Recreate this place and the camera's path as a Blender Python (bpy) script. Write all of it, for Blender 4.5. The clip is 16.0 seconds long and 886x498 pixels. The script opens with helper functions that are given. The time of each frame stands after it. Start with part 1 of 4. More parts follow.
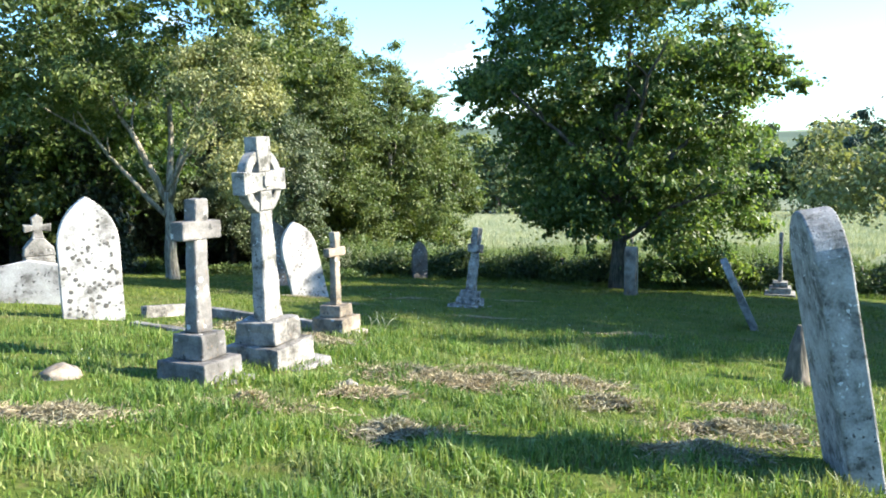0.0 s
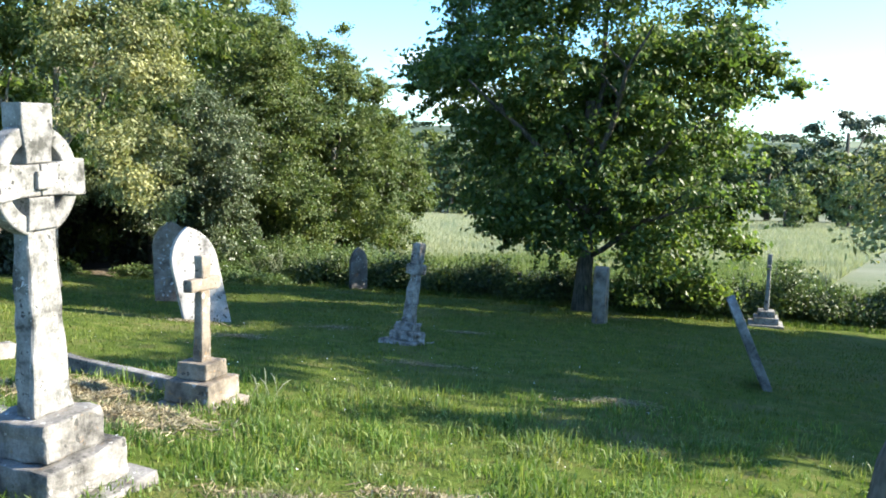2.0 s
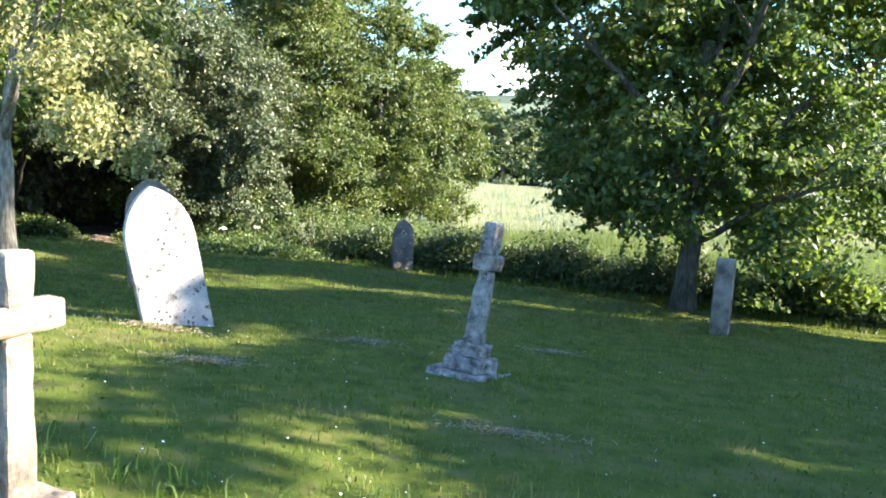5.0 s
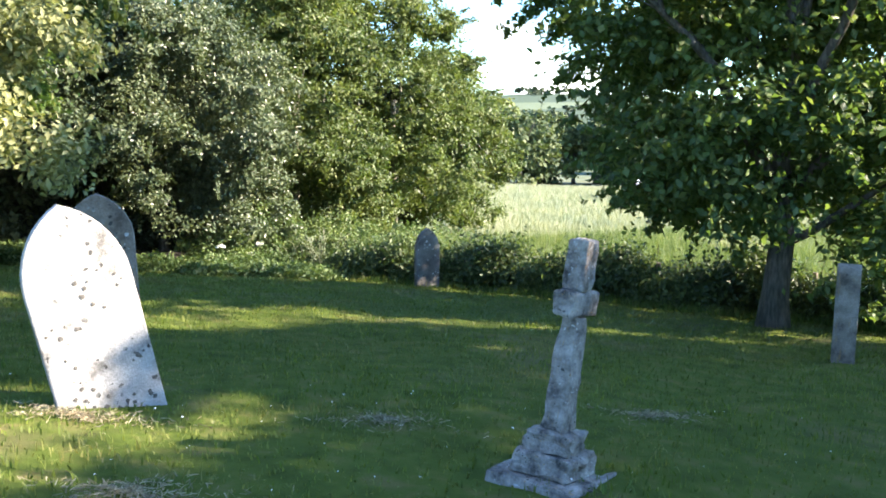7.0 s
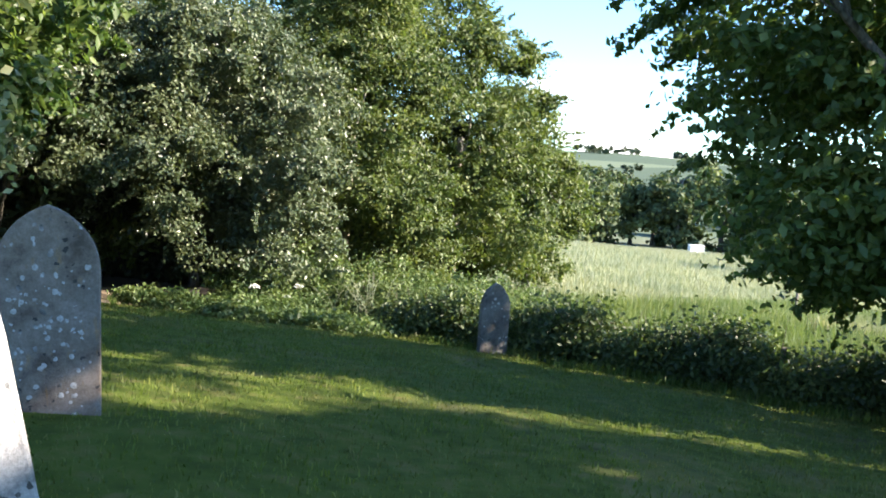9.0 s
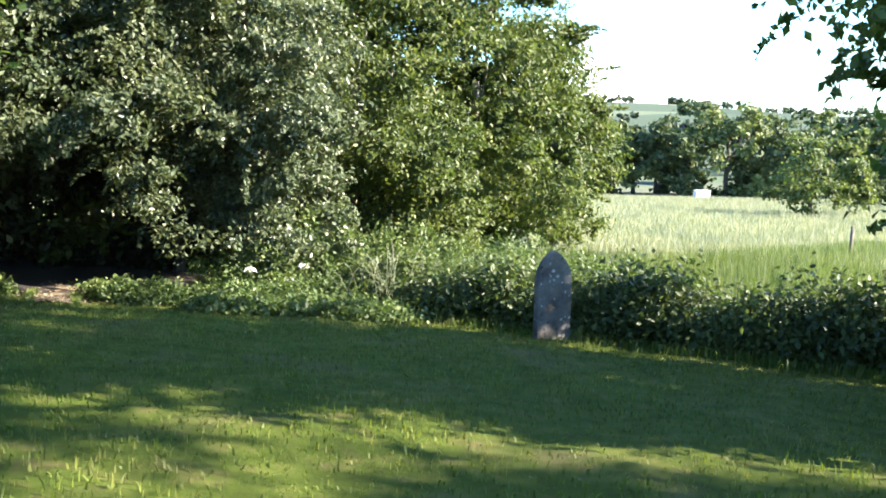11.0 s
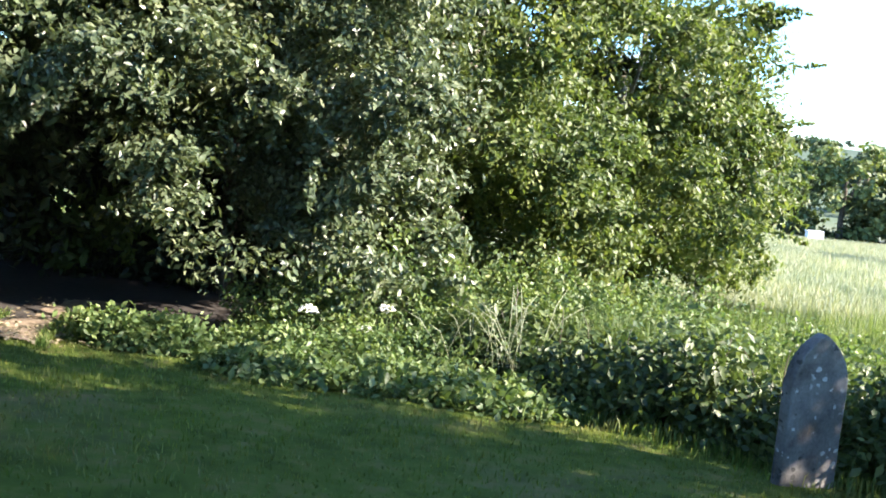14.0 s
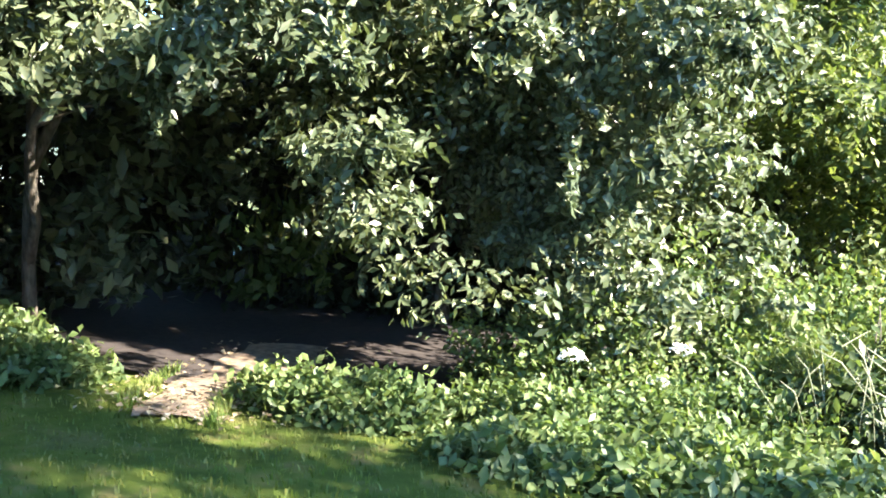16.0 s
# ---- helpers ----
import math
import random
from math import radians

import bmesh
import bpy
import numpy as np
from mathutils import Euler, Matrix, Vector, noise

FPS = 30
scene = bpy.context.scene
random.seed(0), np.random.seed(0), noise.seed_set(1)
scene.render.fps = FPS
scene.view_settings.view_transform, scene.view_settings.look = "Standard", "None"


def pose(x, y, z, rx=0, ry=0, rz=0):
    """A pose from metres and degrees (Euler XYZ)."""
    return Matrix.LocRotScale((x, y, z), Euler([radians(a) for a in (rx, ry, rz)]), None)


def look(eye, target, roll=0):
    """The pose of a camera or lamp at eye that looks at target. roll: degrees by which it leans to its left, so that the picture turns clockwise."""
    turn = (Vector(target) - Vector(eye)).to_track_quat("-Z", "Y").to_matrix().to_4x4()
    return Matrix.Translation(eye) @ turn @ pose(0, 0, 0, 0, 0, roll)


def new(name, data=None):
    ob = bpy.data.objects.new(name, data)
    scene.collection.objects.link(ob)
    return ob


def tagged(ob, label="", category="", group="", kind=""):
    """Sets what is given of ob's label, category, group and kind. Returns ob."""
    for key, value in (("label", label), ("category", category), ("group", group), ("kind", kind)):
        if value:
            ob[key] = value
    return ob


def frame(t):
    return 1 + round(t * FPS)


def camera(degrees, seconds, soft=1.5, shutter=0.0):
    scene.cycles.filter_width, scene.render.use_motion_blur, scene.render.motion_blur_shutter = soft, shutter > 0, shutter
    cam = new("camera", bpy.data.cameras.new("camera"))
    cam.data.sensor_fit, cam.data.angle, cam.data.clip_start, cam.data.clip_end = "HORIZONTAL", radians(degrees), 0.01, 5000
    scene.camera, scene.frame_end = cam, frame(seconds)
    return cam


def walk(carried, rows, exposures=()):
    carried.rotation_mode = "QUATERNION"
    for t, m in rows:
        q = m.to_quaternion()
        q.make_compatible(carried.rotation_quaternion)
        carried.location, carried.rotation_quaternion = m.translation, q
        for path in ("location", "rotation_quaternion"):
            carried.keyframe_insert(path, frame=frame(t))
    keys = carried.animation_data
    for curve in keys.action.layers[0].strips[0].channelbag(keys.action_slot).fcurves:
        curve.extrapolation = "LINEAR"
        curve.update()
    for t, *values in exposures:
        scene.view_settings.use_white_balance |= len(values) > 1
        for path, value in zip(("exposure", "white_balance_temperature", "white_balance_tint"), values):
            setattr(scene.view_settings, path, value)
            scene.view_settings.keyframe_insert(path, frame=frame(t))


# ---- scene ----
cam = camera(53.4, 16.0, 1.8)
METRES, EYE, TILT, LEAN, TURN = 23.0, 1.5, -7.0, 1.0, 0.0
ROWS = [
    (0.0, 0.0, 0.0, 0.0, 0.0, 0.0, 0.0),
    (0.5, 0.0032, 0.0334, 0.0035, -4.69, -1.49, -0.06),
    (1.0, 0.005, 0.0658, 0.0076, -4.34, -1.87, -3.14),
    (1.5, 0.0056, 0.0987, 0.0108, -3.5, -4.01, 0.5),
    (2.0, 0.0106, 0.1297, 0.0135, -3.12, -0.13, -2.01),
    (2.5, 0.0073, 0.1595, 0.013, -2.67, 0.29, -1.37),
    (3.0, 0.0074, 0.1847, 0.0128, -0.28, -1.82, 0.88),
    (3.5, 0.0097, 0.215, 0.0139, -0.4, -1.34, -4.7),
    (6.0, 0.0015, 0.3621, 0.0164, 0.48, -2.74, -3.24),
    (6.5, -0.0001, 0.3925, 0.0165, 0.61, -0.12, -2.84),
    (7.0, -0.0044, 0.4203, 0.0196, 1.08, -2.12, -1.51),
    (7.5, -0.0062, 0.4539, 0.0209, 8.7, -1.04, -5.84),
    (8.0, -0.0121, 0.4797, 0.0181, 4.96, 1.31, -3.96),
    (8.5, -0.0175, 0.513, 0.0185, 5.05, -0.59, -1.39),
    (9.0, -0.0239, 0.5398, 0.0198, 4.27, 0.9, -5.64),
    (9.5, -0.0353, 0.5715, 0.0196, 2.74, -1.68, -3.28),
    (12.0, -0.0622, 0.7255, 0.0231, 5.07, -1.66, -2.42),
    (12.5, -0.0661, 0.7588, 0.0229, 4.56, 0.32, -4.95),
    (13.0, -0.0772, 0.79, 0.0242, 7.73, -0.84, -5.97),
    (13.5, -0.089, 0.824, 0.0233, 6.86, -2.34, -3.2),
    (14.0, -0.1024, 0.8551, 0.0269, 9.83, -1.01, -6.61),
    (14.5, -0.1214, 0.8826, 0.0255, 10.2, -0.96, -3.11),
    (15.0, -0.1318, 0.9118, 0.0248, 17.03, 0.37, -5.72),
    (15.5, -0.1479, 0.9383, 0.025, 21.09, 0.18, -6.32),
    (16.0, -0.1642, 0.9655, 0.0263, 21.69, -1.98, -3.46),
]
walk(cam, [(t, pose(0, 0, EYE, TILT, LEAN, TURN) @ pose(METRES * x, METRES * y, METRES * z, 90 + pitch, roll, yaw)) for t, x, y, z, yaw, pitch, roll in ROWS],
     exposures=[(0.0, 2.1, 6600, 12), (1.5, 1.85, 6600, 12), (3.0, 2.35, 6650, 14), (6.0, 2.65, 7000, 19), (7.5, 2.45, 7000, 18), (9.0, 2.2, 6900, 18), (12.0, 2.65, 6850, 17), (14.0, 2.6, 6700, 19), (16.0, 3.4, 6600, 21)])

# ---- light ----
SUN_DIR = Vector((1.0, -0.06, 0.55)).normalized()
sun = new("sun", bpy.data.lights.new("sun", "SUN"))
sun.data.energy, sun.data.angle, sun.data.color = 5.0, radians(0.6), (1.0, 0.93, 0.8)
sun.matrix_world = look((0, 0, 0), -SUN_DIR)
sun.location = (30, -4, 25)
world = bpy.data.worlds.new("sky")
scene.world = world
world.use_nodes = True
wn, wl = world.node_tree.nodes, world.node_tree.links
wn.clear()
sky = wn.new("ShaderNodeTexSky")
sky.sky_type, sky.sun_disc = "NISHITA", False
sky.sun_elevation, sky.sun_rotation = math.asin(SUN_DIR.z), radians(93)
sky.air_density, sky.dust_density, sky.ozone_density = 1.0, 0.25, 2.0
geo = wn.new("ShaderNodeTexCoord")
stretch = wn.new("ShaderNodeMapping")
stretch.inputs["Scale"].default_value = (1.0, 1.0, 2.6)
stretch.inputs["Location"].default_value = (0.35, 0.2, 0.1)
puffs = wn.new("ShaderNodeTexNoise")
puffs.inputs["Scale"].default_value, puffs.inputs["Detail"].default_value, puffs.inputs["Roughness"].default_value = 3.4, 7.0, 0.55
split = wn.new("ShaderNodeSeparateXYZ")
low = wn.new("ShaderNodeMapRange")
low.inputs["From Min"].default_value, low.inputs["From Max"].default_value = 0.02, 0.085
low.inputs["To Min"].default_value, low.inputs["To Max"].default_value = 0.1, -0.02
add = wn.new("ShaderNodeMath")
cover = wn.new("ShaderNodeMapRange")
cover.inputs["From Min"].default_value, cover.inputs["From Max"].default_value = 0.605, 0.73
mixc = wn.new("ShaderNodeMixRGB")
mixc.inputs["Color2"].default_value = (9.5, 9.6, 9.8, 1)
back = wn.new("ShaderNodeBackground")
back.inputs["Strength"].default_value = 0.125
wout = wn.new("ShaderNodeOutputWorld")
wl.new(geo.outputs["Generated"], stretch.inputs["Vector"])
wl.new(stretch.outputs["Vector"], puffs.inputs["Vector"])
wl.new(geo.outputs["Generated"], split.inputs[0])
wl.new(split.outputs["Z"], low.inputs["Value"])
wl.new(puffs.outputs["Fac"], add.inputs[0])
wl.new(low.outputs["Result"], add.inputs[1])
wl.new(add.outputs[0], cover.inputs["Value"])
wl.new(cover.outputs["Result"], mixc.inputs["Fac"])
tint = wn.new("ShaderNodeMixRGB")
tint.blend_type = "MULTIPLY"
tint.inputs["Fac"].default_value = 1.0
tint.inputs["Color2"].default_value = (0.47, 0.76, 1.0, 1)
wl.new(sky.outputs["Color"], tint.inputs["Color1"])
wl.new(tint.outputs["Color"], mixc.inputs["Color1"])
wl.new(mixc.outputs["Color"], back.inputs["Color"])
wl.new(back.outputs[0], wout.inputs["Surface"])


# ---- materials ----
def material(name):
    m = bpy.data.materials.new(name)
    m.use_nodes = True
    n, l = m.node_tree.nodes, m.node_tree.links
    return m, n, l, n["Principled BSDF"]


def noise_node(n, l, scale, detail=5.0, rough=0.6, source="Object"):
    c = n.new("ShaderNodeTexCoord")
    t = n.new("ShaderNodeTexNoise")
    t.inputs["Scale"].default_value, t.inputs["Detail"].default_value, t.inputs["Roughness"].default_value = scale, detail, rough
    l.new(c.outputs[source], t.inputs["Vector"])
    return t


def ramp_node(n, l, source, stops):
    r = n.new("ShaderNodeValToRGB")
    e = r.color_ramp.elements
    while len(e) < len(stops):
        e.new(0.5)
    for i, (p, c) in enumerate(stops):
        e[i].position = p
        e[i].color = (*c, 1) if len(c) == 3 else c
    l.new(source, r.inputs["Fac"])
    return r


def mix_node(n, l, fac, a, b, kind="MIX"):
    m = n.new("ShaderNodeMixRGB")
    m.blend_type = kind
    for sock, v in ((m.inputs["Fac"], fac), (m.inputs["Color1"], a), (m.inputs["Color2"], b)):
        if hasattr(v, "is_output"):
            l.new(v, sock)
        elif isinstance(v, tuple):
            sock.default_value = (*v, 1)
        else:
            sock.default_value = v
    return m.outputs["Color"]


def bump_node(n, l, bsdf, height, strength, distance):
    b = n.new("ShaderNodeBump")
    b.inputs["Strength"].default_value, b.inputs["Distance"].default_value = strength, distance
    l.new(height, b.inputs["Height"])
    l.new(b.outputs["Normal"], bsdf.inputs["Normal"])


def leaf_material(name, dark, mid, light, gloss=0.45, through_light=0.35, clump=0.9, dry=None, dry_at=(0.45, 0.66)):
    """Foliage whose colour varies leaf by leaf and in broad patches."""
    m, n, l, b = material(name)
    g = n.new("ShaderNodeNewGeometry")
    r = ramp_node(n, l, g.outputs["Random Per Island"], [(0.0, dark), (0.55, mid), (1.0, light)])
    patch = noise_node(n, l, clump, 3.0)
    p = ramp_node(n, l, patch.outputs["Fac"], [(0.35, (0.75, 0.8, 0.7)), (0.65, (1.2, 1.12, 0.9))])
    col = mix_node(n, l, 1.0, r.outputs["Color"], p.outputs["Color"], "MULTIPLY")
    if dry:
        worn = noise_node(n, l, 0.9, 6.0, 0.7)
        wf = ramp_node(n, l, worn.outputs["Fac"], [(dry_at[0], (0, 0, 0)), (dry_at[1], (0.8, 0.8, 0.8))]).outputs["Color"]
        col = mix_node(n, l, wf, col, dry)
    l.new(col, b.inputs["Base Color"])
    b.inputs["Roughness"].default_value = gloss
    b.inputs["Specular IOR Level"].default_value = 0.4
    t = n.new("ShaderNodeBsdfTranslucent")
    warm = mix_node(n, l, 1.0, col, (1.15, 1.2, 0.65), "MULTIPLY")
    l.new(warm, t.inputs["Color"])
    mx = n.new("ShaderNodeMixShader")
    mx.inputs["Fac"].default_value = through_light
    l.new(b.outputs[0], mx.inputs[1])
    l.new(t.outputs[0], mx.inputs[2])
    l.new(mx.outputs[0], n["Material Output"].inputs["Surface"])
    return m


def stone_material(name, base, pale, dark, rust=0.25, spots=0.5, scale=1.0):
    """Weathered stone with lichen discs, algae stains and a rough grain."""
    m, n, l, b = material(name)
    broad = noise_node(n, l, 3.0 * scale, 6.0, 0.65)
    c = ramp_node(n, l, broad.outputs["Fac"], [(0.36, dark), (0.48, base), (0.64, pale)]).outputs["Color"]
    rusty = noise_node(n, l, 5.3 * scale, 4.0, 0.6, "Generated")
    rf = ramp_node(n, l, rusty.outputs["Fac"], [(0.6, (0, 0, 0)), (0.72, (rust, rust, rust))]).outputs["Color"]
    c = mix_node(n, l, rf, c, (0.36, 0.2, 0.06))
    cell = n.new("ShaderNodeTexVoronoi")
    cell.inputs["Scale"].default_value = 17.0 * scale
    co = n.new("ShaderNodeTexCoord")
    wob = noise_node(n, l, 22.0, 3.0)
    wv = mix_node(n, l, 0.06, co.outputs["Object"], wob.outputs["Color"], "ADD")
    l.new(wv, cell.inputs["Vector"])
    size = n.new("ShaderNodeMath")
    size.operation = "MULTIPLY_ADD"
    sepc = n.new("ShaderNodeSeparateColor")
    l.new(cell.outputs["Color"], sepc.inputs[0])
    l.new(sepc.outputs[0], size.inputs[0])
    size.inputs[1].default_value, size.inputs[2].default_value = -0.75, 0.42
    disc = n.new("ShaderNodeMath")
    disc.operation = "LESS_THAN"
    l.new(cell.outputs["Distance"], disc.inputs[0])
    l.new(size.outputs[0], disc.inputs[1])
    tone = noise_node(n, l, 4.1, 1.0)
    pick = ramp_node(n, l, tone.outputs["Fac"], [(0.48, (0.05, 0.05, 0.046)), (0.58, (0.5, 0.5, 0.47))]).outputs["Color"]
    amount = n.new("ShaderNodeMath")
    amount.operation = "MULTIPLY"
    l.new(disc.outputs[0], amount.inputs[0])
    amount.inputs[1].default_value = spots
    c = mix_node(n, l, amount.outputs[0], c, pick)
    fine = noise_node(n, l, 70.0, 6.0, 0.7)
    fr = ramp_node(n, l, fine.outputs["Fac"], [(0.3, (0.7, 0.7, 0.7)), (0.7, (1.15, 1.15, 1.15))]).outputs["Color"]
    c = mix_node(n, l, 1.0, c, fr, "MULTIPLY")
    l.new(c, b.inputs["Base Color"])
    b.inputs["Roughness"].default_value = 0.9
    b.inputs["Specular IOR Level"].default_value = 0.25
    bump_node(n, l, b, fine.outputs["Fac"], 0.5, 0.012)
    return m


def bark_material(name, a, c):
    m, n, l, b = material(name)
    co = n.new("ShaderNodeTexCoord")
    mp = n.new("ShaderNodeMapping")
    mp.inputs["Scale"].default_value = (1, 1, 0.22)
    l.new(co.outputs["Object"], mp.inputs["Vector"])
    t = n.new("ShaderNodeTexNoise")
    t.inputs["Scale"].default_value, t.inputs["Detail"].default_value = 26.0, 8.0
    l.new(mp.outputs[0], t.inputs["Vector"])
    r = ramp_node(n, l, t.outputs["Fac"], [(0.35, a), (0.65, c)])
    broad = noise_node(n, l, 2.5, 4.0)
    q = ramp_node(n, l, broad.outputs["Fac"], [(0.4, (0.7, 0.75, 0.65)), (0.6, (1.2, 1.2, 1.15))])
    l.new(mix_node(n, l, 1.0, r.outputs["Color"], q.outputs["Color"], "MULTIPLY"), b.inputs["Base Color"])
    b.inputs["Roughness"].default_value = 0.9
    bump_node(n, l, b, t.outputs["Fac"], 0.7, 0.03)
    return m


def plain(name, colour, rough=0.8, grain=30.0, vary=0.25):
    m, n, l, b = material(name)
    t = noise_node(n, l, grain, 5.0)
    lo = tuple(v * (1 - vary) for v in colour)
    hi = tuple(min(1.0, v * (1 + vary)) for v in colour)
    r = ramp_node(n, l, t.outputs["Fac"], [(0.3, lo), (0.7, hi)])
    l.new(r.outputs["Color"], b.inputs["Base Color"])
    b.inputs["Roughness"].default_value = rough
    bump_node(n, l, b, t.outputs["Fac"], 0.3, 0.01)
    return m


def ground_material():
    m, n, l, b = material("turf")
    big = noise_node(n, l, 0.55, 5.0)
    mid = noise_node(n, l, 4.0, 6.0)
    fine = noise_node(n, l, 45.0, 6.0, 0.7)
    lawn = ramp_node(n, l, mid.outputs["Fac"], [(0.3, (0.045, 0.068, 0.012)), (0.52, (0.078, 0.112, 0.018)), (0.72, (0.14, 0.128, 0.045))]).outputs["Color"]
    bare = ramp_node(n, l, big.outputs["Fac"], [(0.56, (0, 0, 0)), (0.7, (0.55, 0.55, 0.55))]).outputs["Color"]
    lawn = mix_node(n, l, bare, lawn, (0.17, 0.13, 0.075))
    pos = n.new("ShaderNodeNewGeometry")
    sep = n.new("ShaderNodeSeparateXYZ")
    l.new(pos.outputs["Position"], sep.inputs[0])
    # beyond the boundary the line runs aslant: y + 0.62 x
    lean = n.new("ShaderNodeMath")
    lean.operation = "MULTIPLY_ADD"
    l.new(sep.outputs["X"], lean.inputs[0])
    lean.inputs[1].default_value = 0.55
    l.new(sep.outputs["Y"], lean.inputs[2])
    edge = n.new("ShaderNodeMapRange")
    edge.inputs["From Min"].default_value, edge.inputs["From Max"].default_value = 36.0, 58.0
    l.new(lean.outputs[0], edge.inputs["Value"])
    streak = n.new("ShaderNodeTexNoise")
    mp = n.new("ShaderNodeMapping")
    mp.inputs["Scale"].default_value = (0.12, 0.2, 0.1)
    l.new(pos.outputs["Position"], mp.inputs["Vector"])
    l.new(mp.outputs[0], streak.inputs["Vector"])
    streak.inputs["Scale"].default_value, streak.inputs["Detail"].default_value = 1.0, 8.0
    hay = ramp_node(n, l, streak.outputs["Fac"], [(0.25, (0.12, 0.145, 0.08)), (0.5, (0.17, 0.185, 0.12)), (0.75, (0.23, 0.23, 0.165))]).outputs["Color"]
    c = mix_node(n, l, edge.outputs["Result"], lawn, hay)
    # woods and fields on the far hills
    far = n.new("ShaderNodeMapRange")
    far.inputs["From Min"].default_value, far.inputs["From Max"].default_value = 175.0, 230.0
    l.new(sep.outputs["Y"], far.inputs["Value"])
    plots = n.new("ShaderNodeTexVoronoi")
    plots.inputs["Scale"].default_value = 0.006
    l.new(pos.outputs["Position"], plots.inputs["Vector"])
    hill = ramp_node(n, l, plots.outputs["Color"], [(0.2, (0.06, 0.085, 0.055)), (0.5, (0.1, 0.135, 0.08)), (0.8, (0.17, 0.2, 0.12))]).outputs["Color"]
    c = mix_node(n, l, far.outputs["Result"], c, hill)
    l.new(c, b.inputs["Base Color"])
    b.inputs["Roughness"].default_value = 0.95
    b.inputs["Specular IOR Level"].default_value = 0.1
    bump_node(n, l, b, fine.outputs["Fac"], 0.8, 0.03)
    return m


TURF = ground_material()
GRASS = leaf_material("grass_blade", (0.055, 0.11, 0.022), (0.115, 0.205, 0.046), (0.24, 0.28, 0.105), 0.5, 0.42, 0.8, (0.22, 0.19, 0.1), (0.52, 0.74))
MOWN = leaf_material("mown_blade", (0.062, 0.102, 0.016), (0.106, 0.16, 0.026), (0.19, 0.22, 0.065), 0.55, 0.42, 0.8, (0.2, 0.165, 0.08), (0.48, 0.7))
TALL = leaf_material("tall_grass", (0.06, 0.1, 0.036), (0.115, 0.168, 0.066), (0.2, 0.24, 0.12), 0.55, 0.4, 0.5)
STRAW = leaf_material("straw", (0.12, 0.1, 0.07), (0.26, 0.22, 0.165), (0.42, 0.38, 0.3), 0.7, 0.2, 2.0)
HAY = leaf_material("hay", (0.19, 0.22, 0.15), (0.26, 0.285, 0.215), (0.36, 0.375, 0.305), 0.7, 0.3, 0.3)
HOLLY = leaf_material("glossy_leaf", (0.046, 0.068, 0.04), (0.094, 0.128, 0.078), (0.175, 0.21, 0.14), 0.36, 0.3, 0.7)
THORN = leaf_material("thorn_leaf", (0.05, 0.08, 0.022), (0.095, 0.137, 0.045), (0.175, 0.215, 0.085), 0.5, 0.42, 0.5)
MAPLE = leaf_material("maple_leaf", (0.055, 0.1, 0.03), (0.1, 0.165, 0.052), (0.18, 0.235, 0.085), 0.45, 0.48, 0.5)
YELLOW = leaf_material("pale_leaf", (0.14, 0.16, 0.075), (0.22, 0.24, 0.12), (0.33, 0.34, 0.19), 0.5, 0.38, 1.2)
NETTLE = leaf_material("nettle_leaf", (0.06, 0.105, 0.038), (0.105, 0.165, 0.062), (0.19, 0.25, 0.11), 0.5, 0.4, 1.5)
# undergrowth leaf colour, darkened to paint in the hollow's shade
SHADELEAF = leaf_material("shade_dark_leaf", (0.014, 0.024, 0.011), (0.028, 0.042, 0.019), (0.05, 0.066, 0.032), 0.5, 0.15, 0.8)
BRAMBLE = leaf_material("bramble_leaf", (0.035, 0.06, 0.02), (0.065, 0.105, 0.036), (0.14, 0.185, 0.072), 0.5, 0.36, 0.8)
FARLEAF = leaf_material("far_leaf", (0.045, 0.075, 0.035), (0.08, 0.115, 0.055), (0.13, 0.165, 0.08), 0.7, 0.25, 0.06)
PALEFAR = leaf_material("far_pale_leaf", (0.09, 0.13, 0.05), (0.14, 0.18, 0.07), (0.2, 0.24, 0.1), 0.6, 0.3, 0.06)
DARKFAR = leaf_material("far_dark_leaf", (0.035, 0.055, 0.038), (0.05, 0.075, 0.05), (0.07, 0.1, 0.06), 0.7, 0.2, 0.06)
PETAL = plain("white_petal", (0.8, 0.8, 0.74), 0.6, 40, 0.08)
MARBLE = stone_material("pale_marble", (0.35, 0.342, 0.322), (0.45, 0.444, 0.425), (0.14, 0.134, 0.122), 0.2, 0.95, 1.3)
ROUGH = stone_material("pale_rough_stone", (0.22, 0.216, 0.198), (0.32, 0.316, 0.295), (0.07, 0.07, 0.06), 0.15, 0.9, 2.4)
GREYSTONE = stone_material("grey_stone", (0.165, 0.158, 0.142), (0.29, 0.28, 0.255), (0.05, 0.048, 0.042), 0.3, 0.8, 1.5)
DARKSTONE = stone_material("dark_stone", (0.14, 0.134, 0.125), (0.22, 0.215, 0.2), (0.07, 0.068, 0.062), 0.25, 0.9)
BROWN = stone_material("lichened_brown_stone", (0.2, 0.162, 0.128), (0.29, 0.25, 0.21), (0.1, 0.08, 0.062), 0.5, 0.95, 1.3)
LICHEN = stone_material("lichened_stone", (0.205, 0.185, 0.16), (0.36, 0.34, 0.3), (0.045, 0.042, 0.038), 0.7, 0.9, 2.6)
SANDSTONE = stone_material("brown_stone", (0.2, 0.17, 0.13), (0.32, 0.285, 0.23), (0.085, 0.073, 0.057), 0.6, 0.8)
BARK = bark_material("grey_bark", (0.11, 0.095, 0.075), (0.3, 0.27, 0.22))
DARKBARK = bark_material("dark_bark", (0.045, 0.038, 0.03), (0.13, 0.11, 0.09))
WOOD = bark_material("old_post", (0.09, 0.075, 0.06), (0.22, 0.19, 0.15))
